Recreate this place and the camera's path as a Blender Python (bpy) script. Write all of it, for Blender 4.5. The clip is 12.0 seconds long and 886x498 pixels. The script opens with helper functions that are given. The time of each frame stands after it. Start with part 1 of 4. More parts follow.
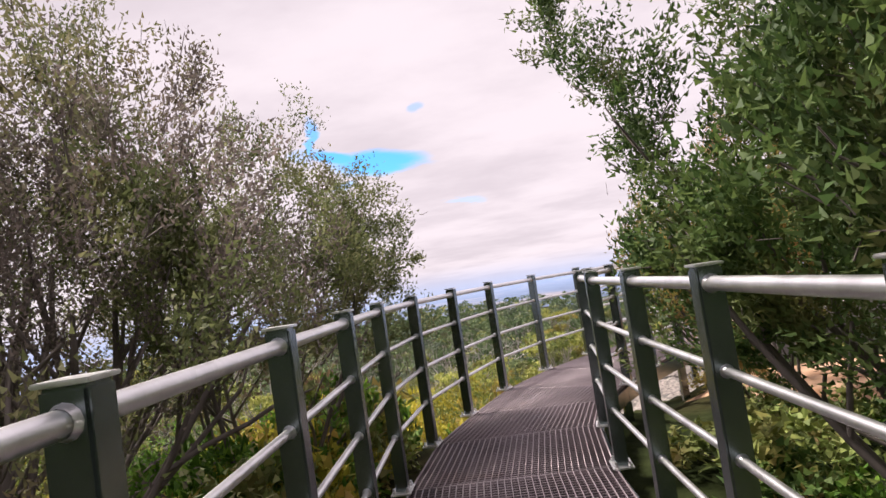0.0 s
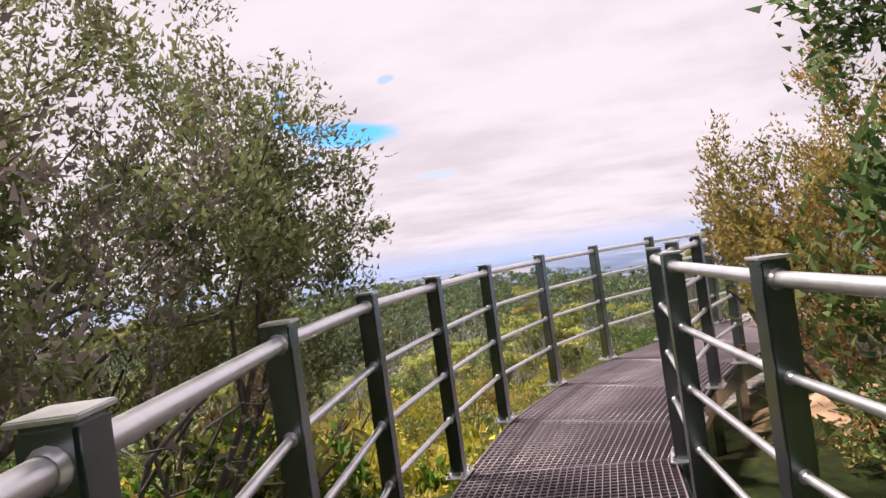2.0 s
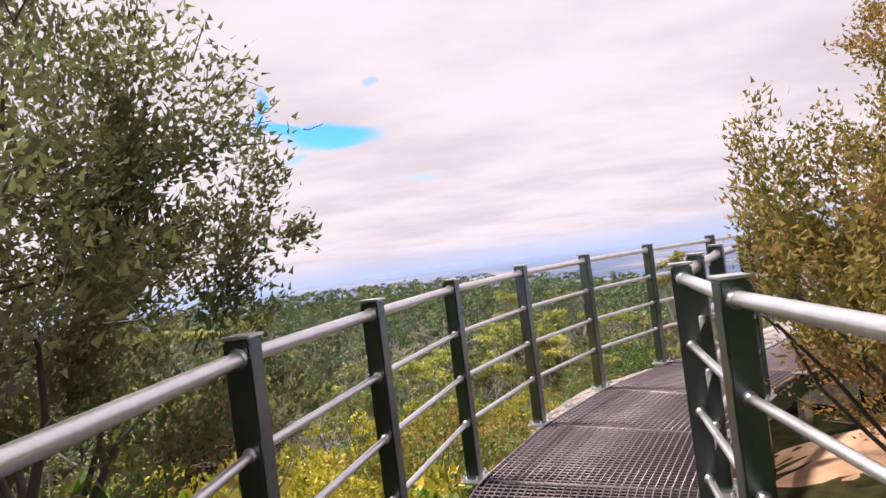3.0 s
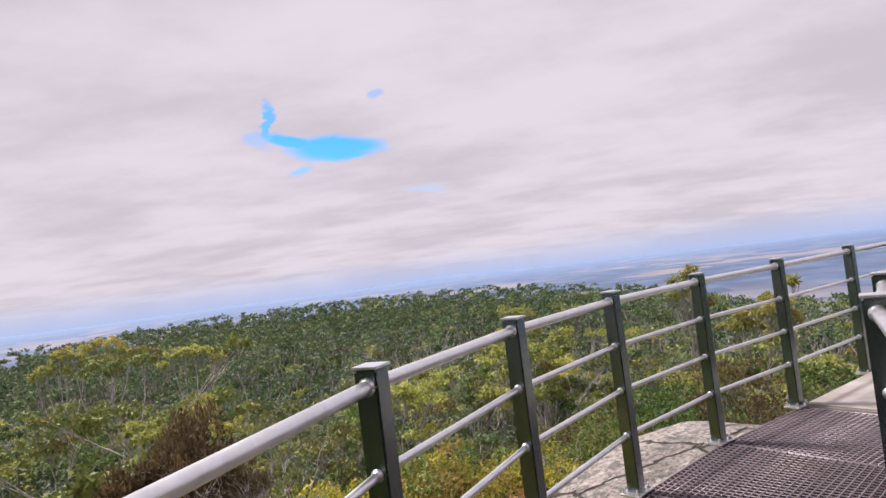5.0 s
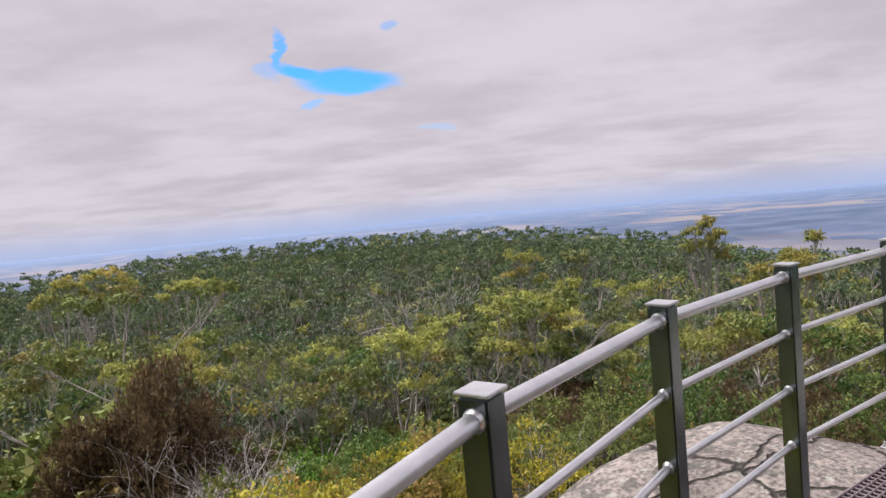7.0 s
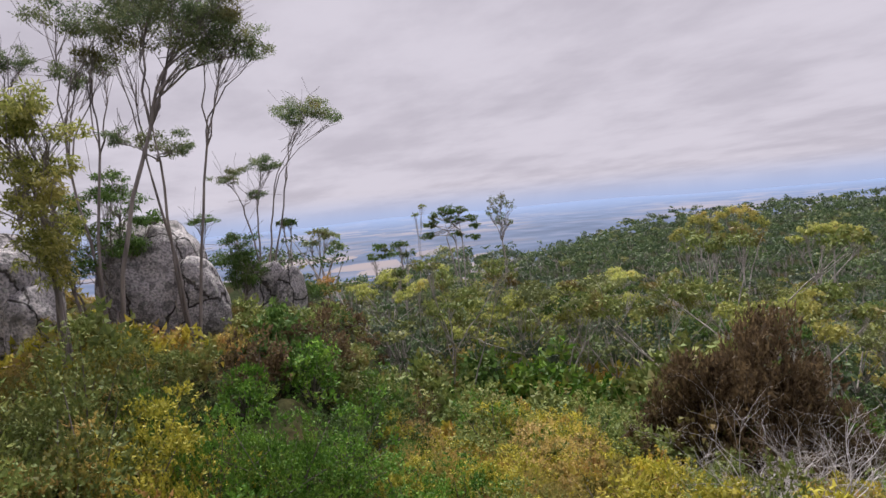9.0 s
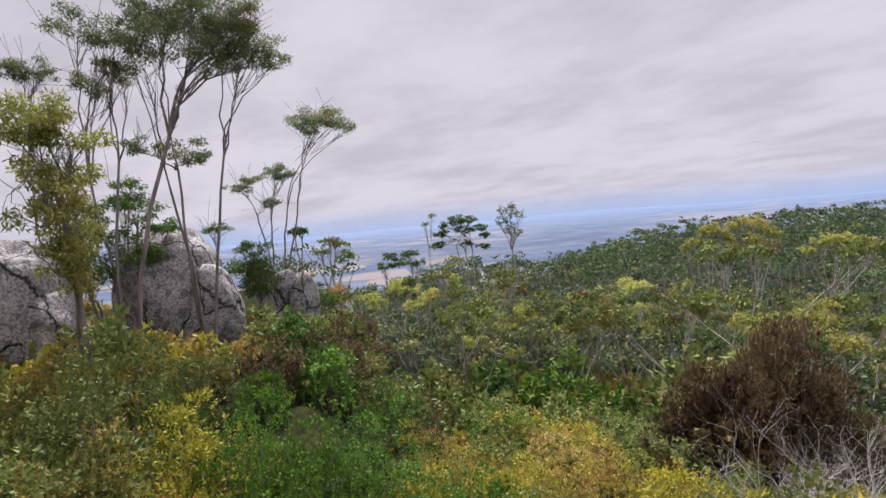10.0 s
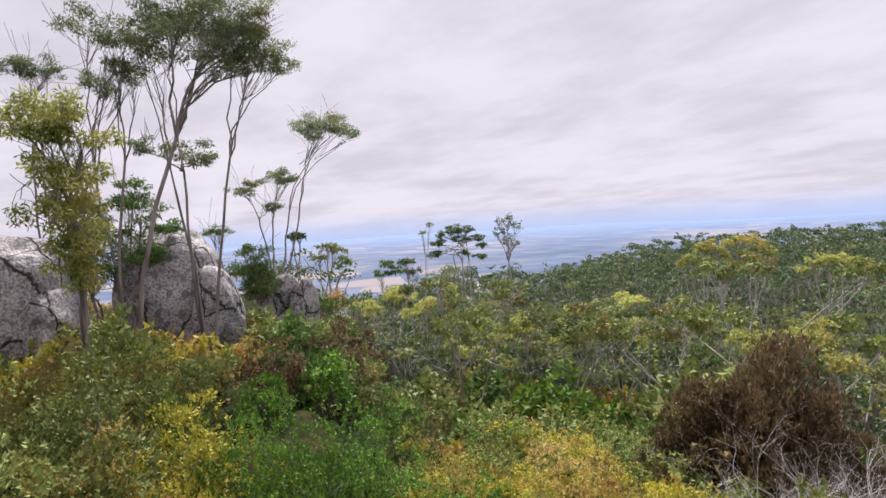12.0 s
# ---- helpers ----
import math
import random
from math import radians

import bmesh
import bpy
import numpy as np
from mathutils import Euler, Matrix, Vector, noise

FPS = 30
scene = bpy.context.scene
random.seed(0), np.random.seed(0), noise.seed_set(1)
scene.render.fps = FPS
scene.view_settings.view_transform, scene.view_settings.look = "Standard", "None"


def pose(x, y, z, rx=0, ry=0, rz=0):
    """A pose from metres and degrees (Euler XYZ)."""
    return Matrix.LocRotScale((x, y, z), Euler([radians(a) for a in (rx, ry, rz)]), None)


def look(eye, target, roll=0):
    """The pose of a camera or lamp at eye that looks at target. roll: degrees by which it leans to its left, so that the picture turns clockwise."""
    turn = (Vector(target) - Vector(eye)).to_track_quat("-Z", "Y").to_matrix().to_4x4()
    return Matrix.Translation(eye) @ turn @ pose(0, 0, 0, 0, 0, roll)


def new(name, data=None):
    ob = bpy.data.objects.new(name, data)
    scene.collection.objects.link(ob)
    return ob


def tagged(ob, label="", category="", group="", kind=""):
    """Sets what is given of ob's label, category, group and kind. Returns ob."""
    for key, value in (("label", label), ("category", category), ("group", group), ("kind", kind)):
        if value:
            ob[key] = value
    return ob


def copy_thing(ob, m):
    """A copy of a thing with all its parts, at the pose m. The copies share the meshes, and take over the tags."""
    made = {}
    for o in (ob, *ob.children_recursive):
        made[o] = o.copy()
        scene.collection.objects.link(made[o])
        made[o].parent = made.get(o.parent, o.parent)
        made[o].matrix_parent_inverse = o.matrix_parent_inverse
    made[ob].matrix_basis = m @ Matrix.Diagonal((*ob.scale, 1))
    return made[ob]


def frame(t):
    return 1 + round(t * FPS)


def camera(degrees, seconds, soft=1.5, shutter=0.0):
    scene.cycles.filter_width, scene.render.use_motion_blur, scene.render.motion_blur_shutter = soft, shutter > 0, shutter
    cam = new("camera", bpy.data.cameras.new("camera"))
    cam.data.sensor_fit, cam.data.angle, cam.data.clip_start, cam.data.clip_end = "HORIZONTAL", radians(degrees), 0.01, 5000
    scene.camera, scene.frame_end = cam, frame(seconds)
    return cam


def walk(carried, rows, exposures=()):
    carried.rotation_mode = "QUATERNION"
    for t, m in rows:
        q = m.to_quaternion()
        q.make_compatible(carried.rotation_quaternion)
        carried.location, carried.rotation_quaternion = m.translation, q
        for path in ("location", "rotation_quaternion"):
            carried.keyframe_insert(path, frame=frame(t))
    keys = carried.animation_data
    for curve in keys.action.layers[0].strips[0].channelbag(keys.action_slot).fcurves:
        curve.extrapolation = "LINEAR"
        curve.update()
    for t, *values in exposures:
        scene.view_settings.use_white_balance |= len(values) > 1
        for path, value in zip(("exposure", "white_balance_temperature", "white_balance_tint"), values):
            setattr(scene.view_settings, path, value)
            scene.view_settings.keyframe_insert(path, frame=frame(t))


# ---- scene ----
cam = camera(71.4, 12.0)

PATH = [
    (0.0, 0.585, -0.327, 1.188, 0.67, 3.19, 8.60),
    (0.5, 0.530, 0.258, 1.212, 0.48, 3.16, 8.83),
    (1.0, 0.474, 0.711, 1.248, -0.38, 2.92, 8.67),
    (1.5, 0.524, 1.239, 1.257, -0.87, 2.13, 8.39),
    (2.0, 0.517, 1.744, 1.252, -2.28, 0.46, 7.85),
    (2.5, 0.641, 2.233, 1.267, -3.21, 0.24, 7.29),
    (3.0, 0.718, 2.713, 1.277, -3.91, 0.52, 7.24),
    (3.2, 0.778, 2.870, 1.280, -4.27, 0.89, 7.34),
    (4.8, 1.101, 4.192, 1.356, -3.49, 1.88, 7.49),
    (5.2, 1.122, 4.558, 1.429, -3.57, 1.23, 6.88),
    (5.5, 1.149, 4.796, 1.473, -3.70, 1.04, 6.88),
    (6.0, 1.290, 5.183, 1.479, -3.51, -0.64, 6.07),
    (6.5, 1.344, 5.527, 1.504, -3.20, -2.92, 5.45),
    (8.3, 1.745, 6.205, 1.545, 19.81, -5.33, 5.83),
    (8.4, 1.720, 6.235, 1.565, 27.14, -5.86, 5.76),
    (8.5, 1.690, 6.270, 1.580, 35.99, -5.59, 5.89),
    (8.6, 1.680, 6.270, 1.585, 44.84, -5.38, 5.71),
    (9.0, 1.650, 6.260, 1.585, 52.31, -4.31, 5.14),
    (9.5, 1.630, 6.220, 1.585, 52.86, -3.66, 5.02),
    (10.0, 1.610, 6.160, 1.585, 53.15, -3.36, 4.95),
    (10.5, 1.595, 6.110, 1.580, 52.91, -3.38, 4.68),
    (11.0, 1.580, 6.080, 1.575, 52.26, -3.73, 4.33),
    (11.5, 1.570, 6.050, 1.575, 52.07, -3.63, 3.52),
    (12.0, 1.560, 6.020, 1.580, 52.80, -2.52, 3.30),
]
walk(cam, [(t, pose(x, y, z, 90 + p, r, w)) for t, x, y, z, w, p, r in PATH],
     exposures=[(0.0, 0.72, 6650, 16), (3.2, 0.70, 6650, 17), (4.8, 0.42, 6350, 15), (6.7, 0.28, 6300, 13), (8.5, 0.19, 6150, 13), (10.0, 0.30, 6150, 12), (11.0, 0.44, 6150, 12), (12.0, 0.56, 6200, 13)])

# ---------------------------------------------------------------- world, sun
SUN_BEARING, SUN_ELEV = 55.0, 56.0      # degrees left of +y, above the horizon


def build_world():
    w = bpy.data.worlds.new("sky")
    w.use_nodes = True
    scene.world = w
    nt = w.node_tree
    nt.nodes.clear()
    N, L = nt.nodes.new, nt.links.new

    def math_node(op, a, b=None, c=None, clamp=False):
        n = N("ShaderNodeMath")
        n.operation, n.use_clamp = op, clamp
        for i, v in enumerate((a, b, c)):
            if v is None:
                continue
            if isinstance(v, (int, float)):
                n.inputs[i].default_value = v
            else:
                L(v, n.inputs[i])
        return n.outputs[0]

    def mixc(fac, a, b):
        n = N("ShaderNodeMix")
        n.data_type = "RGBA"
        for sock, v in ((n.inputs[0], fac), (n.inputs[6], a), (n.inputs[7], b)):
            if isinstance(v, (int, float)):
                sock.default_value = v
            elif isinstance(v, tuple):
                sock.default_value = (*v, 1)
            else:
                L(v, sock)
        return n.outputs[2]

    tc = N("ShaderNodeTexCoord")
    sep = N("ShaderNodeSeparateXYZ")
    L(tc.outputs["Generated"], sep.inputs[0])
    x, y, z = sep.outputs
    bear = math_node("MULTIPLY", math_node("ARCTAN2", math_node("MULTIPLY", x, -1.0), y), 57.2958)
    elev = math_node("MULTIPLY", math_node("ARCSINE", z), 57.2958)
    # cloud layer projected on a flat ceiling
    den = math_node("ADD", math_node("MAXIMUM", z, 0.0), 0.13)
    comb = N("ShaderNodeCombineXYZ")
    L(math_node("DIVIDE", x, den), comb.inputs[0])
    L(math_node("DIVIDE", y, den), comb.inputs[1])

    def noise_tex(scale, detail, rough, off):
        m = N("ShaderNodeMapping")
        m.inputs["Location"].default_value = off
        m.inputs["Rotation"].default_value = (0, 0, 0.5)
        m.inputs["Scale"].default_value = (1.0, 1.35, 1.0)
        L(comb.outputs[0], m.inputs[0])
        n = N("ShaderNodeTexNoise")
        n.inputs["Scale"].default_value, n.inputs["Detail"].default_value = scale, detail
        n.inputs["Roughness"].default_value = rough
        L(m.outputs[0], n.inputs["Vector"])
        return n.outputs["Fac"]

    big = noise_tex(0.70, 6, 0.52, (3.1, 1.2, 0))
    fine = noise_tex(2.2, 8, 0.6, (0.4, 7.7, 0))
    shade = math_node("ADD", math_node("MULTIPLY", big, 0.72), math_node("MULTIPLY", fine, 0.28))
    ramp = N("ShaderNodeMapRange")
    ramp.interpolation_type = "SMOOTHSTEP"
    L(shade, ramp.inputs[0])
    ramp.inputs[1].default_value, ramp.inputs[2].default_value = 0.36, 0.60
    cloud = mixc(ramp.outputs[0], (0.475, 0.436, 0.470), (0.595, 0.549, 0.582))
    # pale blue haze low over the plain
    low = N("ShaderNodeMapRange")
    low.interpolation_type = "SMOOTHSTEP"
    L(elev, low.inputs[0])
    low.inputs[1].default_value, low.inputs[2].default_value = -1.6, 1.7
    cloud = mixc(low.outputs[0], (0.36, 0.43, 0.62), cloud)
    # ragged gaps in the cloud with blue sky behind
    w1 = math_node("MULTIPLY", math_node("SUBTRACT", fine, 0.5), 5.0)
    bw, ew = math_node("ADD", bear, w1), math_node("ADD", elev, math_node("MULTIPLY", w1, 0.55))
    gap = None
    for cb, ce, hb, he, tilt, deep in ((4.7, 11.8, 3.9, 0.82, 0.05, 1.0), (8.8, 12.7, 2.2, 0.48, 0.22, 1.0), (10.9, 14.6, 0.46, 1.6, 0.0, 0.85),
                                       (11.6, 13.1, 1.0, 0.7, 0.2, 0.35), (8.4, 10.2, 0.9, 0.42, -0.2, 0.5), (1.1, 16.5, 0.8, 0.34, 0.0, 0.45),
                                       (-2.4, 7.4, 1.7, 0.26, 0.1, 0.25)):
        db = math_node("SUBTRACT", bw, cb)
        de = math_node("SUBTRACT", math_node("SUBTRACT", ew, ce), math_node("MULTIPLY", db, tilt))
        q = math_node("ADD", math_node("POWER", math_node("DIVIDE", db, hb), 2.0),
                      math_node("POWER", math_node("DIVIDE", de, he), 2.0))
        mr = N("ShaderNodeMapRange")
        mr.interpolation_type = "SMOOTHSTEP"
        L(q, mr.inputs[0])
        mr.inputs[1].default_value, mr.inputs[2].default_value = 2.2, 0.35
        g = math_node("MULTIPLY", mr.outputs[0], deep)
        gap = g if gap is None else math_node("MAXIMUM", gap, g)
    sky = N("ShaderNodeTexSky")
    sky.sky_type = "NISHITA"
    sky.sun_disc = False
    sky.sun_elevation, sky.sun_rotation = radians(SUN_ELEV), radians(-SUN_BEARING)
    sky.air_density, sky.dust_density, sky.altitude = 1.0, 0.15, 600
    b1 = N("ShaderNodeBackground")
    b1.inputs[1].default_value = 0.15
    L(mixc(1.0, (0, 0, 0), sky.outputs[0]), b1.inputs[0])
    tint = b1.inputs[0].links[0].from_node
    tint.blend_type = "MULTIPLY"
    tint.inputs[6].default_value = (0.26, 0.70, 1.02, 1)
    b2 = N("ShaderNodeBackground")
    b2.inputs[1].default_value = 1.0
    L(cloud, b2.inputs[0])
    mx = N("ShaderNodeMixShader")
    L(gap, mx.inputs[0])
    L(b2.outputs[0], mx.inputs[1])
    L(b1.outputs[0], mx.inputs[2])
    out = N("ShaderNodeOutputWorld")
    L(mx.outputs[0], out.inputs[0])


build_world()
sun_data = bpy.data.lights.new("sun", "SUN")
sun_data.energy, sun_data.angle, sun_data.color = 5.0, radians(9), (1.0, 0.94, 0.84)
sun = new("sun", sun_data)
sb, se = radians(SUN_BEARING), radians(SUN_ELEV)
sun.matrix_world = look((0, 0, 30), (math.sin(sb) * math.cos(se) * 9, -math.cos(sb) * math.cos(se) * 9, 30 - 9 * math.sin(se)))


# ---------------------------------------------------------------- materials
def material(name, rough=0.6, metal=0.0):
    m = bpy.data.materials.new(name)
    m.use_nodes = True
    nt = m.node_tree
    b = nt.nodes["Principled BSDF"]
    b.inputs["Roughness"].default_value, b.inputs["Metallic"].default_value = rough, metal
    return m, nt, b


def tex(nt, kind, scale, detail=4, coords="Object", stretch=(1, 1, 1)):
    tc = nt.nodes.new("ShaderNodeTexCoord")
    mp = nt.nodes.new("ShaderNodeMapping")
    mp.inputs["Scale"].default_value = stretch
    nt.links.new(tc.outputs[coords], mp.inputs[0])
    n = nt.nodes.new("ShaderNodeTex" + kind)
    n.inputs["Scale"].default_value = scale
    if kind == "Noise":
        n.inputs["Detail"].default_value = detail
    nt.links.new(mp.outputs[0], n.inputs["Vector"])
    return n


def ramp_of(nt, fac, stops):
    r = nt.nodes.new("ShaderNodeValToRGB")
    el = r.color_ramp.elements
    while len(el) < len(stops):
        el.new(0.5)
    for e, (p, c) in zip(el, stops):
        e.position, e.color = p, (*c, 1)
    nt.links.new(fac, r.inputs[0])
    return r.outputs[0]


def bump(nt, b, height, strength=0.4, dist=0.02):
    n = nt.nodes.new("ShaderNodeBump")
    n.inputs["Strength"].default_value, n.inputs["Distance"].default_value = strength, dist
    nt.links.new(height, n.inputs["Height"])
    nt.links.new(n.outputs[0], b.inputs["Normal"])


def mix_nodes(nt, fac, a, c, mode="MIX"):
    n = nt.nodes.new("ShaderNodeMix")
    n.data_type, n.blend_type = "RGBA", mode
    for sock, v in ((n.inputs[0], fac), (n.inputs[6], a), (n.inputs[7], c)):
        if isinstance(v, (int, float)):
            sock.default_value = v
        elif isinstance(v, tuple):
            sock.default_value = (*v, 1)
        else:
            nt.links.new(v, sock)
    return n.outputs[2]


def leaf_material(name, stops, patch=None, patch_scale=0.8, trans=0.46, clump=2.2, per_leaf=0.45):
    """Leaves: colour by clump and by leaf, with patches of new or dead growth over the plant."""
    m, nt, b = material(name, 0.62)
    b.inputs["Specular IOR Level"].default_value = 0.25
    geo = nt.nodes.new("ShaderNodeNewGeometry")
    cl = tex(nt, "Noise", clump, 3, "Object")
    st = nt.nodes.new("ShaderNodeMapRange")
    nt.links.new(cl.outputs["Fac"], st.inputs[0])
    st.inputs[1].default_value, st.inputs[2].default_value = 0.32, 0.68
    fac = nt.nodes.new("ShaderNodeMix")
    fac.inputs[0].default_value = per_leaf
    nt.links.new(st.outputs[0], fac.inputs[2])
    nt.links.new(geo.outputs["Random Per Island"], fac.inputs[3])
    col = ramp_of(nt, fac.outputs[0], stops)
    if patch:
        n = tex(nt, "Noise", patch_scale, 3, "Object")
        k = nt.nodes.new("ShaderNodeMapRange")
        nt.links.new(n.outputs["Fac"], k.inputs[0])
        k.inputs[1].default_value, k.inputs[2].default_value = 0.50, 0.68
        col = mix_nodes(nt, k.outputs[0], col, patch)
    oi = nt.nodes.new("ShaderNodeObjectInfo")
    hs = nt.nodes.new("ShaderNodeHueSaturation")
    v = nt.nodes.new("ShaderNodeMapRange")
    nt.links.new(oi.outputs["Random"], v.inputs[0])
    v.inputs[3].default_value, v.inputs[4].default_value = 0.95, 1.65
    nt.links.new(v.outputs[0], hs.inputs["Value"])
    nt.links.new(col, hs.inputs["Color"])
    nt.links.new(hs.outputs[0], b.inputs["Base Color"])
    t = nt.nodes.new("ShaderNodeBsdfTranslucent")
    nt.links.new(hs.outputs[0], t.inputs[0])
    mx = nt.nodes.new("ShaderNodeMixShader")
    mx.inputs[0].default_value = trans
    nt.links.new(b.outputs[0], mx.inputs[1])
    nt.links.new(t.outputs[0], mx.inputs[2])
    nt.links.new(mx.outputs[0], nt.nodes["Material Output"].inputs[0])
    return m


def galvanised():
    m, nt, b = material("galvanised_steel", 0.30, 0.95)
    n = tex(nt, "Voronoi", 55, coords="Object")
    n2 = tex(nt, "Noise", 9, 6)
    c = mix_nodes(nt, 0.55, ramp_of(nt, n.outputs["Color"], [(0.0, (0.72, 0.72, 0.74)), (1.0, (0.90, 0.90, 0.92))]),
                  ramp_of(nt, n2.outputs["Fac"], [(0.3, (0.66, 0.66, 0.68)), (0.7, (0.90, 0.89, 0.91))]))
    nt.links.new(c, b.inputs["Base Color"])
    r = nt.nodes.new("ShaderNodeMapRange")
    nt.links.new(n2.outputs["Fac"], r.inputs[0])
    r.inputs[3].default_value, r.inputs[4].default_value = 0.24, 0.44
    nt.links.new(r.outputs[0], b.inputs["Roughness"])
    bump(nt, b, n2.outputs["Fac"], 0.12, 0.004)
    return m


def grey_paint_post():
    m, nt, b = material("weathered_post_steel", 0.24, 0.92)
    n = tex(nt, "Noise", 7, 6, stretch=(1, 1, 0.35))
    nt.links.new(ramp_of(nt, n.outputs["Fac"], [(0.25, (0.12, 0.15, 0.15)), (0.75, (0.24, 0.275, 0.285))]), b.inputs["Base Color"])
    bump(nt, b, n.outputs["Fac"], 0.12, 0.004)
    return m


def grating_steel():
    m, nt, b = material("grating_steel", 0.5, 0.5)
    n = tex(nt, "Noise", 1.6, 6, "Object")
    nt.links.new(ramp_of(nt, n.outputs["Fac"], [(0.3, (0.18, 0.145, 0.165)), (0.6, (0.26, 0.215, 0.238)), (0.8, (0.23, 0.155, 0.15))]),
                 b.inputs["Base Color"])
    return m


def granite(name, base):
    m, nt, b = material(name, 0.85)
    big = tex(nt, "Noise", 1.1, 8)
    fine = tex(nt, "Noise", 24, 6)
    warp = tex(nt, "Noise", 4.0, 6)
    c = ramp_of(nt, big.outputs["Fac"], [(0.3, tuple(v * 0.6 for v in base)), (0.5, base), (0.72, tuple(min(1, v * 1.4) for v in base))])
    c = mix_nodes(nt, 0.85, c, ramp_of(nt, fine.outputs["Fac"], [(0.36, (0.28, 0.28, 0.29)), (0.50, (0.85, 0.85, 0.85)), (0.66, (1.25, 1.22, 1.2))]), "MULTIPLY")
    # crusts of dark and of pale lichen with ragged edges
    for scale, lo, hi, tone in ((7.0, 0.53, 0.56, (0.055, 0.058, 0.055)), (11.0, 0.60, 0.63, (0.42, 0.43, 0.38)), (2.4, 0.57, 0.61, (0.085, 0.08, 0.078))):
        ln = tex(nt, "Noise", scale, 9, stretch=(1, 1, 0.8 + scale * 0.03))
        c = mix_nodes(nt, ramp_of(nt, ln.outputs["Fac"], [(lo, (0, 0, 0)), (hi + 0.04, (0.62, 0.62, 0.62))]), c, tone)
    crack = tex(nt, "Voronoi", 0.75, stretch=(1.0, 1.5, 0.7))
    crack.feature = "DISTANCE_TO_EDGE"
    bent = mix_nodes(nt, 0.30, crack.inputs["Vector"].links[0].from_socket, warp.outputs["Color"], "ADD")
    nt.links.new(bent, crack.inputs["Vector"])
    line = ramp_of(nt, crack.outputs["Distance"], [(0.006, (0.12, 0.11, 0.10)), (0.022, (1, 1, 1))])
    c = mix_nodes(nt, 1.0, c, line, "MULTIPLY")
    nt.links.new(c, b.inputs["Base Color"])
    h = mix_nodes(nt, 0.5, fine.outputs["Color"], warp.outputs["Color"])
    h = mix_nodes(nt, 1.0, h, line, "MULTIPLY")
    bump(nt, b, h, 1.0, 0.09)
    return m


def bark(name, dark, light):
    m, nt, b = material(name, 0.85)
    n = tex(nt, "Noise", 6, 6, stretch=(1, 1, 0.2))
    nt.links.new(ramp_of(nt, n.outputs["Fac"], [(0.3, dark), (0.7, light)]), b.inputs["Base Color"])
    bump(nt, b, n.outputs["Fac"], 0.5, 0.02)
    return m


def soil():
    m, nt, b = material("heath_soil", 0.95)
    b.inputs["Specular IOR Level"].default_value = 0.05
    n = tex(nt, "Noise", 0.35, 8)
    n2 = tex(nt, "Noise", 7, 6)
    c = ramp_of(nt, n.outputs["Fac"], [(0.3, (0.020, 0.032, 0.011)), (0.5, (0.034, 0.044, 0.016)), (0.68, (0.062, 0.048, 0.022))])
    c = mix_nodes(nt, 0.8, c, ramp_of(nt, n2.outputs["Fac"], [(0.3, (0.25, 0.25, 0.25)), (0.7, (1, 1, 1))]), "MULTIPLY")
    nt.links.new(c, b.inputs["Base Color"])
    bump(nt, b, n2.outputs["Fac"], 0.7, 0.06)
    return m


def sand():
    m, nt, b = material("orange_gravel", 0.95)
    n = tex(nt, "Noise", 3, 8)
    nt.links.new(ramp_of(nt, n.outputs["Fac"], [(0.3, (0.28, 0.15, 0.08)), (0.7, (0.50, 0.33, 0.22))]), b.inputs["Base Color"])
    bump(nt, b, n.outputs["Fac"], 0.6, 0.04)
    return m


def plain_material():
    """Far farmland: pale paddocks and dark tree belts, distance haze painted in as blue."""
    m, nt, b = material("haze_tinted_farmland", 0.95)
    v = tex(nt, "Voronoi", 0.0105, coords="Object", stretch=(1.0, 0.8, 1))
    n = tex(nt, "Noise", 0.0013, 5, "Object")
    n2 = tex(nt, "Noise", 0.010, 6, "Object")
    sepc = nt.nodes.new("ShaderNodeSeparateColor")
    nt.links.new(v.outputs["Color"], sepc.inputs[0])
    cell = ramp_of(nt, sepc.outputs[0], [(0.50, (0, 0, 0)), (0.56, (0.45, 0.45, 0.45)), (0.80, (1, 1, 1))])
    region = ramp_of(nt, n.outputs["Fac"], [(0.43, (0, 0, 0)), (0.56, (1, 1, 1))])
    pale = mix_nodes(nt, 1.0, cell, region, "MULTIPLY")
    # tree belts already carry the blue of the haze in their colour
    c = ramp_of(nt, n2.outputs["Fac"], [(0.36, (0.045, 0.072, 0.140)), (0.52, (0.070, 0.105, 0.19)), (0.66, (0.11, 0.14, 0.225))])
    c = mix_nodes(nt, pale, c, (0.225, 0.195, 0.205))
    # painted haze: colour fades to pale blue from 1500 m outwards
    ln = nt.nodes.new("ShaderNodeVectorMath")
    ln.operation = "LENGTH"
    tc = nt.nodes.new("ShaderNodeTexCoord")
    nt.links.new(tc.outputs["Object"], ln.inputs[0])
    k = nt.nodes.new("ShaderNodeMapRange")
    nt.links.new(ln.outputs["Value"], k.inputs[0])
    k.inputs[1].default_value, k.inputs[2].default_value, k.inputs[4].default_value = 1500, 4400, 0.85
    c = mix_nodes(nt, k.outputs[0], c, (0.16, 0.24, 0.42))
    nt.links.new(c, b.inputs["Base Color"])
    return m


def concrete():
    m, nt, b = material("worn_concrete", 0.85)
    n = tex(nt, "Noise", 2.5, 8)
    n2 = tex(nt, "Noise", 60, 4)
    c = ramp_of(nt, n.outputs["Fac"], [(0.3, (0.22, 0.19, 0.18)), (0.7, (0.38, 0.34, 0.33))])
    nt.links.new(c, b.inputs["Base Color"])
    bump(nt, b, n2.outputs["Fac"], 0.3, 0.005)
    return m


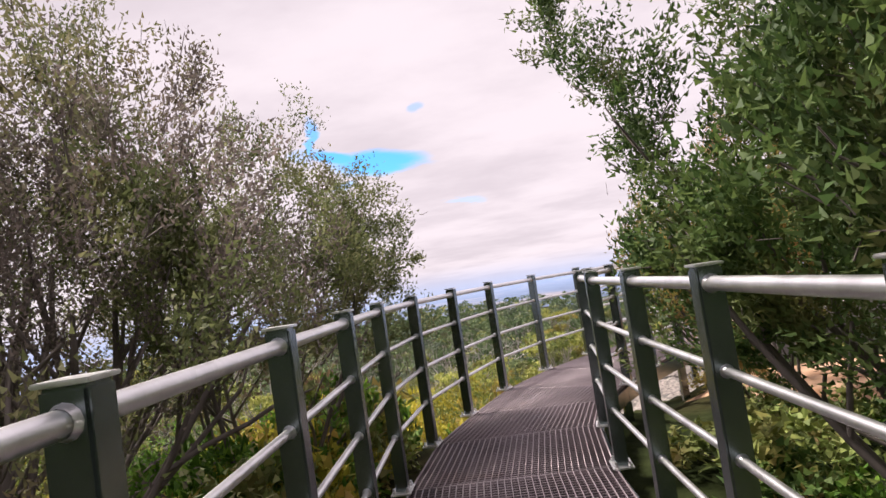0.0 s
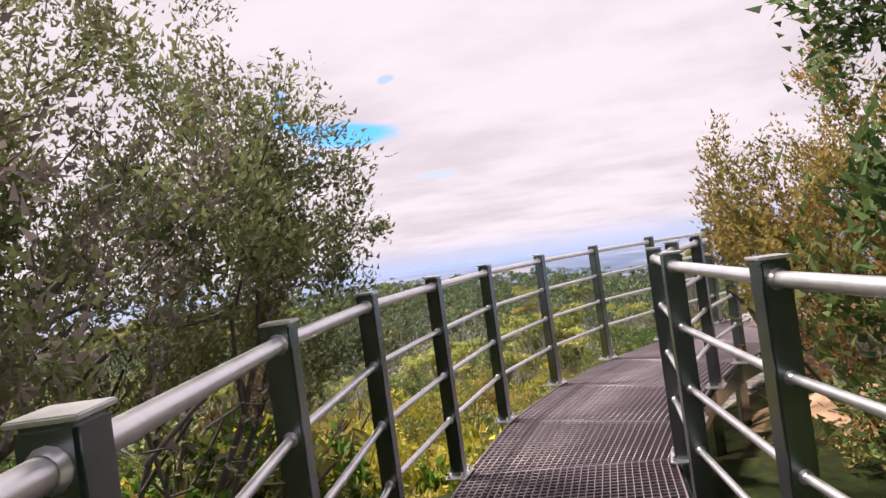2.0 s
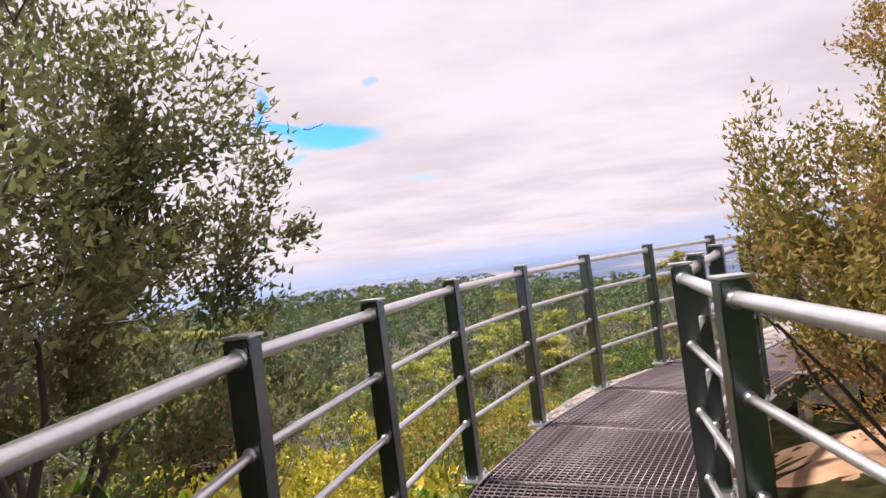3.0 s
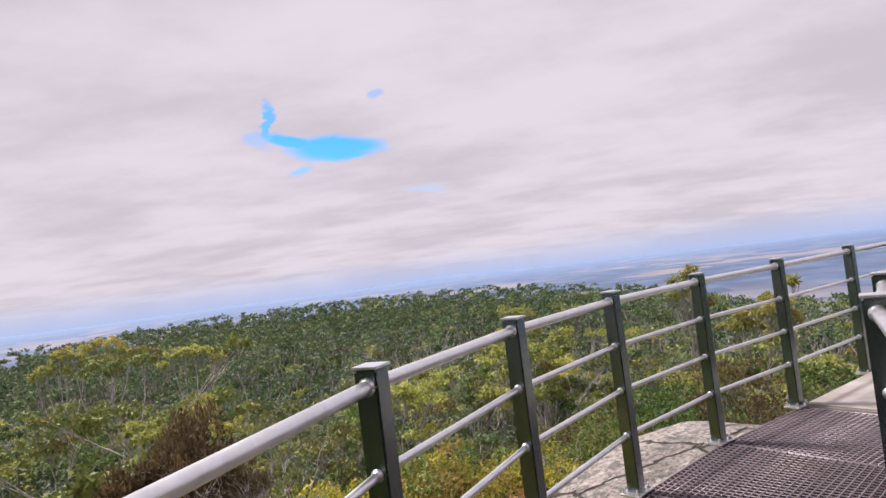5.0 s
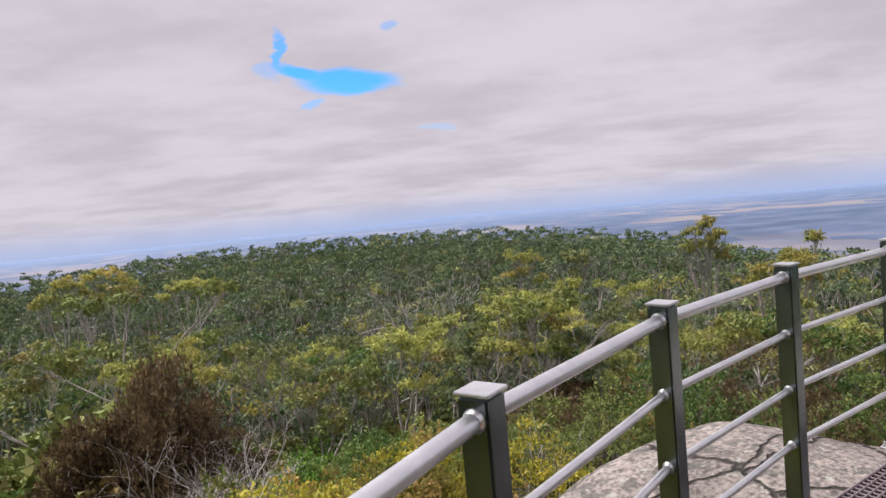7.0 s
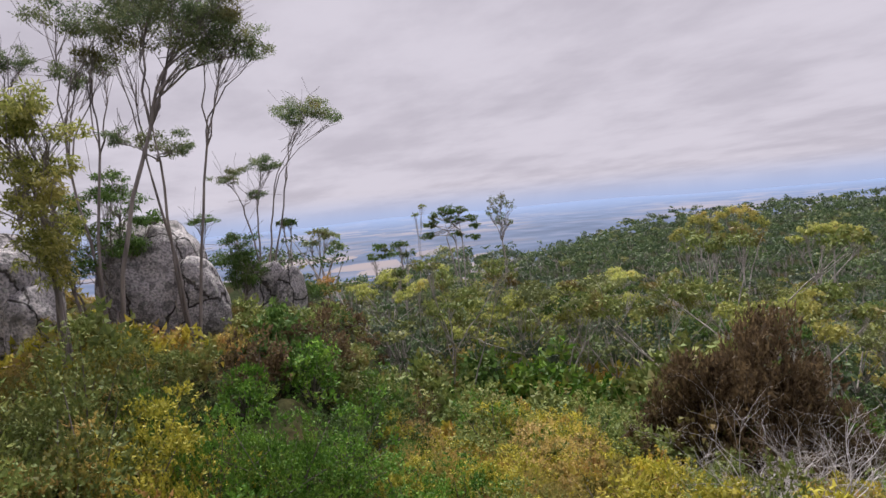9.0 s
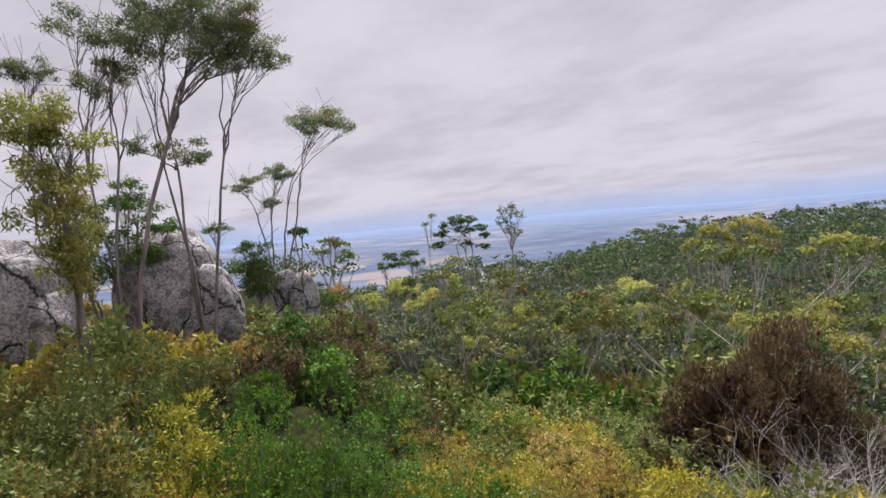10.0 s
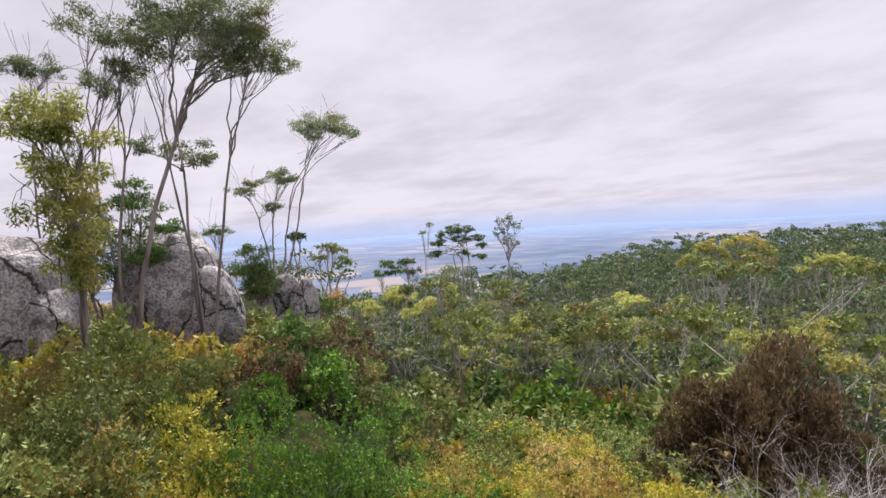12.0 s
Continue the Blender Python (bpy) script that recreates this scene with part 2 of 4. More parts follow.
M_GALV, M_POST, M_GRATE, M_CONC = galvanised(), grey_paint_post(), grating_steel(), concrete()
M_ROCK, M_ROCK2 = granite("pale_granite", (0.27, 0.235, 0.22)), granite("lichen_granite", (0.44, 0.41, 0.42))
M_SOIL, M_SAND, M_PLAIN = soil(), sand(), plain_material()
M_BARK = bark("grey_brown_bark", (0.07, 0.058, 0.053), (0.19, 0.16, 0.147))
M_GUMBARK = bark("pale_gum_bark", (0.10, 0.085, 0.08), (0.36, 0.31, 0.295))
M_PALEBARK = bark("pale_woodland_bark", (0.20, 0.18, 0.17), (0.55, 0.50, 0.475))
M_DEAD = bark("bleached_dead_wood", (0.34, 0.31, 0.31), (0.66, 0.62, 0.61))
G_OLIVE = [(0.0, (0.061, 0.090, 0.024)), (0.5, (0.140, 0.178, 0.048)), (1.0, (0.290, 0.305, 0.095))]
G_DARK = [(0.0, (0.030, 0.065, 0.016)), (0.5, (0.068, 0.123, 0.029)), (1.0, (0.135, 0.203, 0.052))]
G_BRIGHT = [(0.0, (0.030, 0.075, 0.010)), (0.55, (0.075, 0.165, 0.020)), (1.0, (0.25, 0.40, 0.050))]
G_YELLOW = [(0.0, (0.12, 0.135, 0.020)), (0.5, (0.32, 0.295, 0.036)), (1.0, (0.56, 0.47, 0.075))]
G_BROWN = [(0.0, (0.042, 0.030, 0.018)), (0.5, (0.088, 0.060, 0.033)), (1.0, (0.16, 0.115, 0.062))]
G_GUM = [(0.0, (0.062, 0.095, 0.050)), (0.5, (0.125, 0.170, 0.082)), (1.0, (0.27, 0.30, 0.15))]
L_OLIVE = leaf_material("olive_leaves", G_OLIVE, (0.17, 0.12, 0.04), 0.9, trans=0.22, per_leaf=0.65)
L_TEA = leaf_material("tea_tree_leaves", [(0.0, (0.055, 0.070, 0.032)), (0.5, (0.115, 0.138, 0.054)), (1.0, (0.25, 0.245, 0.125))], (0.18, 0.14, 0.09), 0.8, 0.38)
L_DARK = leaf_material("dark_green_leaves", G_DARK, (0.10, 0.11, 0.03), 0.9, trans=0.30, per_leaf=0.65)
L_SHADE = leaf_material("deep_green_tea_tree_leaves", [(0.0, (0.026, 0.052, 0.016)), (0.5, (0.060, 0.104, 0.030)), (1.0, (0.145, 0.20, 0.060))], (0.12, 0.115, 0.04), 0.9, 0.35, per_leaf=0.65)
L_BRIGHT = leaf_material("bright_green_leaves", G_BRIGHT, (0.16, 0.20, 0.04), 1.2, trans=0.30, per_leaf=0.65)
L_YELLOW = leaf_material("yellow_green_leaves", G_YELLOW, (0.30, 0.17, 0.05), 1.0, trans=0.30, per_leaf=0.65)
L_BROWN = leaf_material("rusty_brown_leaves", G_BROWN, (0.09, 0.07, 0.03), 1.0, per_leaf=0.65)
L_GUM = leaf_material("gum_leaves", G_GUM, (0.16, 0.14, 0.05), 0.6)
W_DARK = leaf_material("woods_dark_green", [(0.0, (0.028, 0.052, 0.024)), (0.5, (0.072, 0.112, 0.048)), (1.0, (0.17, 0.21, 0.085))], None, 1, 0.25, 0.30, 0.3)
W_GREY = leaf_material("woods_grey_green", [(0.0, (0.042, 0.064, 0.046)), (0.5, (0.092, 0.120, 0.078)), (1.0, (0.19, 0.21, 0.125))], None, 1, 0.25, 0.25, 0.3)
W_OLIVE = leaf_material("woods_olive", [(0.0, (0.065, 0.080, 0.032)), (0.5, (0.14, 0.16, 0.058)), (1.0, (0.27, 0.26, 0.10))], None, 1, 0.25, 0.25, 0.3)
L_LIME = leaf_material("lime_gum_leaves", [(0.0, (0.11, 0.14, 0.035)), (0.5, (0.27, 0.29, 0.075)), (1.0, (0.52, 0.50, 0.18))], (0.42, 0.32, 0.10), 0.3, per_leaf=0.6)
L_DRY = leaf_material("dry_tea_tree_leaves", [(0.0, (0.078, 0.066, 0.056)), (0.5, (0.165, 0.136, 0.122)), (1.0, (0.33, 0.27, 0.25))], (0.10, 0.12, 0.04), 0.8, 0.38)
L_RUST = leaf_material("orange_tipped_leaves", [(0.0, (0.10, 0.10, 0.028)), (0.5, (0.23, 0.20, 0.05)), (1.0, (0.46, 0.33, 0.12))], (0.40, 0.22, 0.09), 1.3, 0.5)
L_TAN = leaf_material("straw_heath_leaves", [(0.0, (0.15, 0.11, 0.045)), (0.5, (0.36, 0.27, 0.10)), (1.0, (0.58, 0.45, 0.20))], (0.42, 0.34, 0.05), 1.1, 0.4, per_leaf=0.65)


# ---------------------------------------------------------------- mesh helpers
def part(name, me, mat, parent=None, label=""):
    if isinstance(me, bmesh.types.BMesh):
        bm, me = me, bpy.data.meshes.new(name)
        bm.to_mesh(me)
        bm.free()
    if mat is not None and not me.materials:
        me.materials.append(mat)
    ob = new(name, me)
    if parent is not None:
        ob.parent = parent
    if label:
        ob["label"] = label
    return ob


def mesh_from(name, verts, faces, smooth=False):
    """verts (n,3), faces (m,k), all faces with k corners."""
    verts, faces = np.asarray(verts, np.float32), np.asarray(faces, np.int32)
    me = bpy.data.meshes.new(name)
    k = faces.shape[1]
    me.vertices.add(len(verts))
    me.vertices.foreach_set("co", verts.ravel())
    me.loops.add(faces.size)
    me.loops.foreach_set("vertex_index", faces.ravel())
    me.polygons.add(len(faces))
    me.polygons.foreach_set("loop_start", np.arange(0, faces.size, k, dtype=np.int32))
    me.update(calc_edges=True)
    me.validate()
    if smooth:
        me.polygons.foreach_set("use_smooth", np.ones(len(faces), bool))
    return me


def box_bm(bm, m, sx, sy, sz, bevel=0.0):
    r = bmesh.ops.create_cube(bm, size=1, matrix=m @ Matrix.Diagonal((sx, sy, sz, 1)))
    if bevel:
        es = list({e for v in r["verts"] for e in v.link_edges})
        bmesh.ops.bevel(bm, geom=es, offset=bevel, segments=2, affect="EDGES")


def rods(name, segs, sides=14, smooth=True):
    """Round bars: list of (p, q, radius_p, radius_q) joined in one mesh."""
    vs, fs = [], []
    a = np.linspace(0, 2 * np.pi, sides, endpoint=False)
    ca, sa = np.cos(a)[:, None], np.sin(a)[:, None]
    for p, q, r0, r1 in segs:
        p, q = np.array(p, float), np.array(q, float)
        d = q - p
        n = np.linalg.norm(d)
        if n < 1e-6:
            continue
        d /= n
        u = np.cross(d, (0, 0, 1.0) if abs(d[2]) < 0.9 else (1.0, 0, 0))
        u /= np.linalg.norm(u)
        v = np.cross(d, u)
        o = len(vs) * sides
        vs.append(p + r0 * (ca * u + sa * v))
        vs.append(q + r1 * (ca * u + sa * v))
        i = np.arange(sides)
        j = (i + 1) % sides
        fs.append(np.stack([o + i, o + j, o + sides + j, o + sides + i], 1))
    return mesh_from(name, np.concatenate(vs), np.concatenate(fs), smooth)


def unit(v):
    return v / (np.linalg.norm(v, axis=1)[:, None] + 1e-9)


def leaf_mesh(name, pts, rng, length, width, axis=None, normal=None, loose=0.6, fold=0.15):
    """One pointed leaf a point. axis: where the leaves point; normal: which way they face; loose: how far they stray."""
    pts = np.asarray(pts, float)
    n = len(pts)
    d = rng.normal(size=(n, 3)) * (1 if axis is None else loose)
    if axis is not None:
        d = d + np.asarray(axis)
    d = unit(d)
    nn = rng.normal(size=(n, 3)) * (1 if normal is None else loose)
    if normal is not None:
        nn = nn + np.asarray(normal)
    s = unit(np.cross(d, nn))
    up = np.cross(s, d)
    ll = (length * rng.uniform(0.6, 1.3, n))[:, None]
    ww = (width * rng.uniform(0.7, 1.2, n))[:, None]
    if fold is None:
        v = np.stack([pts - s * ww * 0.5, pts + s * ww * 0.5, pts + d * ll], 1).reshape(-1, 3)
        return mesh_from(name, v, np.arange(3 * n).reshape(n, 3))
    v = np.stack([pts, pts + d * ll * 0.45 + s * ww * 0.5 + up * ww * fold, pts + d * ll,
                  pts + d * ll * 0.45 - s * ww * 0.5 + up * ww * fold], 1).reshape(-1, 3)
    return mesh_from(name, v, np.arange(4 * n).reshape(n, 4))


# ---------------------------------------------------------------- land form
CX, CY = 1.2, 6.0


def sstep(a, b, v):
    t = np.clip((v - a) / (b - a), 0, 1)
    return t * t * (3 - 2 * t)


def terrain(x, y):
    x, y = np.asarray(x, float), np.asarray(y, float)
    dx, dy = x - CX, y - CY
    r = np.hypot(dx, dy)
    b = np.degrees(np.arctan2(-dx, dy))
    s = -0.62 * dx + 0.78 * dy
    s2 = np.where(y < 9, -x - 0.2, -20.0)
    s = np.maximum(s, s2 * sstep(14, 6, r))
    s = np.maximum(s, np.where(b < -15, 0.30 * dx + 0.95 * dy - 4.0, -20.0))
    z = np.interp(s, [-6, -1, 0, 1.2, 3, 6, 10, 20, 30, 45, 70, 150, 300],
                  [-0.25, -0.4, -0.7, -1.15, -1.6, -2.2, -3.3, -6.2, -9, -11, -13, -16, -30])
    # steeper fall beyond the outcrop
    z = z - 2.4 * sstep(7, 20, r) * sstep(24, 6, b) * sstep(75, 40, r)
    # spur with boulders
    w = sstep(54, 66, b) * sstep(150, 120, b) * sstep(4, 8, r)
    spur = np.interp(r, [0, 8, 22, 32, 60, 120], [-1.2, -1.0, -0.6, -2.6, -10, -26])
    z = z * (1 - w) + spur * w
    # hill across the valley
    crest = np.interp(b, [-48, -30, -23, -10, 0, 12, 20, 31, 38, 42, 48], [-60, -42, -28, -19, -16.5, -15.5, -16.5, -18, -24, -32, -60])
    base = np.interp(b, [-60, -40, -25, 40, 52, 70], [-18, -16, -14, -13.5, -11, -20])
    near = np.where(np.abs(b) > 100, np.interp(r, [0, 25, 80], [-0.3, -1.5, -12]), z)
    zz = base + (crest - base) * sstep(90, 300, r)
    z = near * (1 - sstep(38, 80, r)) + zz * sstep(38, 80, r)
    zp = -92.0
    k = sstep(310, 640, r)
    z = z * (1 - k) + zp * k
    return z


def ground_height(x, y):
    return float(terrain(x, y))


def build_ground():
    nr, na = 150, 240
    rr = np.concatenate([[0.0], np.geomspace(0.6, 1000, nr)])
    aa = np.linspace(0, 2 * np.pi, na, endpoint=False)
    R, A = np.meshgrid(rr, aa, indexing="ij")
    X, Y = CX + R * np.sin(A), CY + R * np.cos(A)
    Z = terrain(X, Y)
    rng = np.random.default_rng(5)
    Z = Z + rng.normal(size=Z.shape) * np.clip(0.006 * R, 0, 0.15) * (R > 2)
    vs = np.stack([X, Y, Z], -1).reshape(-1, 3)
    i, j = np.meshgrid(np.arange(nr), np.arange(na), indexing="ij")
    j2 = (j + 1) % na
    f = np.stack([i * na + j, i * na + j2, (i + 1) * na + j2, (i + 1) * na + j], -1).reshape(-1, 4)
    g = part("ground", mesh_from("ground", vs, f, True), M_SOIL)
    tagged(g, "heath covered soil falling away into a wooded valley", "ground", kind="structure")
    # plain beyond, to the horizon
    rr = np.concatenate([np.linspace(640, 1500, 12), np.linspace(1700, 4850, 14)])
    nr = len(rr) - 1
    R, A = np.meshgrid(rr, aa, indexing="ij")
    X, Y = CX + R * np.sin(A), CY + R * np.cos(A)
    Z = np.full_like(X, -91.5)
    Z += sstep(3600, 4850, R) * 22 * np.clip(np.sin(A * 7 + 1.0) * 0.5 + np.sin(A * 17) * 0.35, -0.3, 1)
    vs = np.stack([X, Y, Z], -1).reshape(-1, 3)
    i, j = np.meshgrid(np.arange(nr), np.arange(na), indexing="ij")
    j2 = (j + 1) % na
    f = np.stack([i * na + j, i * na + j2, (i + 1) * na + j2, (i + 1) * na + j], -1).reshape(-1, 4)
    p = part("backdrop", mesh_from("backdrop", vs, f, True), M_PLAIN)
    tagged(p, "plain of pale paddocks and dark tree belts with painted blue haze", "plain", kind="structure")


build_ground()



def gravel_patch():
    n = 26
    u, v = np.meshgrid(np.linspace(0.02, 1, n), np.linspace(0, 2 * np.pi, 40, endpoint=False), indexing="ij")
    k = 1 + 0.22 * np.sin(v * 3 + 1) + 0.12 * np.sin(v * 7)
    x, y = 4.3 + 1.35 * u * k * np.cos(v), 6.35 + 1.0 * u * k * np.sin(v)
    z = terrain(x, y) + 0.05 - 0.06 * u ** 4
    i, j = np.meshgrid(np.arange(n - 1), np.arange(40), indexing="ij")
    j2 = (j + 1) % 40
    f = np.stack([i * 40 + j, (i + 1) * 40 + j, (i + 1) * 40 + j2, i * 40 + j2], -1).reshape(-1, 4)
    g = part("ground_gravel", mesh_from("ground_gravel", np.stack([x, y, z], -1).reshape(-1, 3), f, True), M_SAND)
    tagged(g, "patch of bare orange gravel inside the curve", "gravel", kind="structure")


gravel_patch()

# ---------------------------------------------------------------- walkway
# inner faces of the posts, along the outer and the inner edge of the deck
LEFT = [(0.070, -1.250), (0.060, -0.360), (0.066, 0.573), (0.097, 1.530), (0.124, 2.476), (0.163, 3.408), (0.314, 4.367), (0.616, 5.220),
        (1.013, 6.167), (1.581, 7.028), (2.268, 7.775), (3.063, 8.377), (3.950, 8.898), (5.020, 9.551), (5.920, 10.100)]
RIGHT = [(1.220, -1.250), (1.220, -0.320), (1.230, 0.580), (1.278, 1.468), (1.314, 2.341), (1.365, 3.298), (1.502, 4.243), (1.724, 4.996),
        (2.060, 5.560), (2.540, 6.270), (3.080, 6.900), (3.740, 7.420), (4.600, 7.930), (5.700, 8.600), (6.600, 9.120)]


def deck_z(x, y):
    return 0.0


RAILS = (1.075, 0.825, 0.575, 0.325)
POST_H = 1.13


def tangent(line, i):
    a, b = line[max(i - 1, 0)], line[min(i + 1, len(line) - 1)]
    return math.atan2(b[1] - a[1], b[0] - a[0])


def post_meshes():
    h = POST_H
    bm = bmesh.new()
    box_bm(bm, pose(0, 0, h / 2 - 0.003), 0.075, 0.075, h - 0.006, 0.006)
    me_post = bpy.data.meshes.new("post")
    bm.to_mesh(me_post)
    bm.free()
    bm = bmesh.new()
    box_bm(bm, pose(0, 0, h), 0.086, 0.086, 0.008, 0.002)
    me_cap = bpy.data.meshes.new("cap")
    bm.to_mesh(me_cap)
    bm.free()
    bm = bmesh.new()
    box_bm(bm, pose(0, 0, 0.006), 0.17, 0.12, 0.012, 0.003)
    me_base = bpy.data.meshes.new("base_plate")
    bm.to_mesh(me_base)
    bm.free()
    bm = bmesh.new()
    bmesh.ops.create_cone(bm, cap_ends=True, segments=6, radius1=0.013, radius2=0.012, depth=0.012, matrix=pose(0, 0, 0.018))
    bmesh.ops.create_cone(bm, cap_ends=True, segments=8, radius1=0.007, radius2=0.007, depth=0.02, matrix=pose(0, 0, 0.03))
    me_bolt = bpy.data.meshes.new("bolt")
    bm.to_mesh(me_bolt)
    bm.free()
    for me, mt in ((me_post, M_POST), (me_cap, M_GALV), (me_base, M_GALV), (me_bolt, M_GALV)):
        me.materials.append(mt)
    return me_post, me_cap, me_base, me_bolt


POST_MESHES = post_meshes()


def railing(line, side, label):
    """side: +1 when the deck lies to the right of the line as it is walked."""
    root = new("railing")
    tagged(root, label, "railing", "railings of the walkway")
    me_post, me_cap, me_base, me_bolt = POST_MESHES
    axis = []
    for i, (x, y) in enumerate(line):
        a = tangent(line, i)
        nx, ny = -math.sin(a) * side, math.cos(a) * side          # away from the deck
        px, py = x + nx * 0.04, y + ny * 0.04
        z = deck_z(px, py)
        p = part("post", me_post, None, root)
        p.matrix_local = pose(px, py, z, 0, 0, math.degrees(a))
        part("cap", me_cap, None, p)
        part("base_plate", me_base, None, p)
        for bx in (-0.065, 0.065):
            for by in (-0.04, 0.04):
                part("bolt", me_bolt, None, p).matrix_local = pose(bx, by, 0)
        axis.append(Vector((px, py, z)))
    for (p, q) in zip(axis, axis[1:]):
        for k, h in enumerate(RAILS):
            rad = 0.0212 if k == 0 else 0.0136
            d = (q - p).normalized()
            a, b = p + d * 0.030 + Vector((0, 0, h)), q - d * 0.030 + Vector((0, 0, h))
            bar = part("top_rail" if k == 0 else "mid_rail", rods("rail", [(a, b, rad, rad)], 18), M_GALV, root)
            segs = [(a + d * 0.006, a + d * 0.022, rad + 0.008, rad + 0.001), (b - d * 0.022, b - d * 0.006, rad + 0.001, rad + 0.008)]
            for sg in segs:
                part("weld", rods("weld", [sg], 12), M_GALV, bar)
    return root


railing(LEFT, 1, "galvanised steel railing of square posts and four round bars")
railing(RIGHT, -1, "galvanised steel railing with square capped posts along the inner curve")


def grating(quad, bars, cross, depth=0.03):
    """An open panel: bars run with the walk, thinner ones across, inside a flat frame."""
    a, b, c, d = [Vector(q) for q in quad]          # left start, right start, right end, left end

    def at(u, v):
        return (a * (1 - u) + b * u) * (1 - v) + (d * (1 - u) + c * u) * v

    vs, fs = [], []

    def bar(p, q, w, z0, z1):
        t = (q - p).normalized()
        n = Vector((-t.y, t.x, 0)) * (w / 2)
        o = len(vs)
        for e in (p, q):
            for sgn in (1, -1):
                for z in (z0, z1):
                    vs.append((e.x + n.x * sgn, e.y + n.y * sgn, e.z + z))
        for f in ((0, 1, 3, 2), (4, 6, 7, 5), (1, 5, 7, 3), (0, 2, 6, 4), (0, 4, 5, 1), (2, 3, 7, 6)):
            fs.append([o + k for k in f])

    for k in range(bars + 1):
        u = k / bars
        edge = k in (0, bars)
        bar(at(u, 0.004), at(u, 0.996), 0.008 if edge else 0.0055, -depth, 0.001 if edge else 0.0)
    for k in range(cross + 1):
        v = 0.004 + 0.992 * k / cross
        edge = k in (0, cross)
        bar(at(0, v), at(1, v), 0.006 if edge else 0.006, -depth if edge else -0.014, 0.0005 if edge else -0.003)
    return mesh_from("grating_panel", vs, fs)


def walkway():
    root = new("walkway")
    tagged(root, "purplish grey open steel grating walkway curving over the heath", "walkway")
    for i in range(len(LEFT) - 3):
        (ax, ay), (bx, by) = LEFT[i], RIGHT[i]
        (dx, dy), (cx, cy) = LEFT[i + 1], RIGHT[i + 1]
        q = [(x, y, deck_z(x, y)) for x, y in ((ax, ay), (bx, by), (cx, cy), (dx, dy))]
        ln = (math.dist(q[0], q[3]) + math.dist(q[1], q[2])) / 2
        part("grating_panel", grating(q, 30, max(6, round(ln / 0.04))), M_GRATE, root)
    # channels under the edges and joists below each joint
    for line in (LEFT, RIGHT):
        for p, q in zip(line[:-2], line[1:-1]):
            v = Vector((q[0] - p[0], q[1] - p[1], 0))
            bm = bmesh.new()
            box_bm(bm, pose((p[0] + q[0]) / 2, (p[1] + q[1]) / 2, deck_z(*p) - 0.105, 0, 0, math.degrees(math.atan2(v.y, v.x))), v.length, 0.06, 0.14, 0.004)
            part("edge_beam", bm, M_POST, root)
    for (p, q) in zip(LEFT[:-2], RIGHT[:-2]):
        v = Vector((q[0] - p[0], q[1] - p[1], 0))
        bm = bmesh.new()
        box_bm(bm, pose((p[0] + q[0]) / 2, (p[1] + q[1]) / 2, deck_z(*p) - 0.085, 0, 0, math.degrees(math.atan2(v.y, v.x))), v.length, 0.05, 0.10, 0.004)
        part("joist", bm, M_POST, root)
        for x, y in (p, q):
            g = ground_height(x, y) - 0.2
            top = deck_z(x, y) - 0.17
            if top - g > 0.05:
                bm = bmesh.new()
                box_bm(bm, pose(x, y, (g + top) / 2), 0.075, 0.075, top - g, 0.004)
                part("support_leg", bm, M_POST, root)
    return root


walkway()


def landing():
    bm = bmesh.new()
    a, b = LEFT[-3:], RIGHT[-3:]
    ring = [(a[0][0] + 0.02, a[0][1] + 0.01), *a[1:], (7.2, 10.9), (7.9, 9.9), *reversed(b[1:]), (b[0][0] + 0.02, b[0][1] + 0.01)]
    top = [bm.verts.new((x, y, deck_z(x, y) + 0.02)) for x, y in ring]
    f = bm.faces.new(top)
    r = bmesh.ops.extrude_face_region(bm, geom=[f])
    for v in [g for g in r["geom"] if isinstance(g, bmesh.types.BMVert)]:
        v.co.z = -0.55
    bmesh.ops.recalc_face_normals(bm, faces=bm.faces)
    bmesh.ops.bevel(bm, geom=[e for e in bm.edges if all(v.co.z > -0.4 for v in e.verts)], offset=0.012, segments=2, affect="EDGES")
    ob = part("concrete_landing", bm, M_CONC)
    tagged(ob, "grey concrete landing at the end of the grating", "landing")


landing()


# ---------------------------------------------------------------- rocks
def boulder(name, x, y, z, sx, sy, sz, seed, mat, label, rz=0.0, sub=4, rough=0.16, facets=True):
    bm = bmesh.new()
    bmesh.ops.create_icosphere(bm, subdivisions=sub, radius=1)
    off = Vector((seed * 3.7, seed * 1.3, seed * 2.1))
    rnd = random.Random(seed * 17 + 1)
    planes = []
    for _ in range(9):
        d = Vector((rnd.gauss(0, 1), rnd.gauss(0, 1), rnd.gauss(0, 0.7)))
        planes.append((d.normalized(), rnd.uniform(0.72, 0.95)))
    for v in bm.verts:
        p = v.co.copy()
        for d, lim in planes if facets else ():
            over = p.dot(d) - lim
            if over > 0:
                p -= d * over * 0.9
        n = noise.noise(p * 1.1 + off) * rough * 1.6 + noise.noise(p * 2.7 + off) * rough * 0.6 + noise.noise(p * 7 + off) * rough * 0.22 + noise.noise(p * 17 + off) * rough * 0.10
        k = 1 + n
        q = Vector((abs(p.x) ** 0.8 * (1 if p.x > 0 else -1), abs(p.y) ** 0.8 * (1 if p.y > 0 else -1), abs(p.z) ** 0.85 * (1 if p.z > 0 else -1)))
        v.co = Vector((q.x * sx * k, q.y * sy * k, q.z * sz * k))
    for f in bm.faces:
        f.smooth = True
    ob = part(name, bm, mat)
    ob.matrix_basis = pose(x, y, z, 0, 0, rz)
    return tagged(ob, label, "rock")


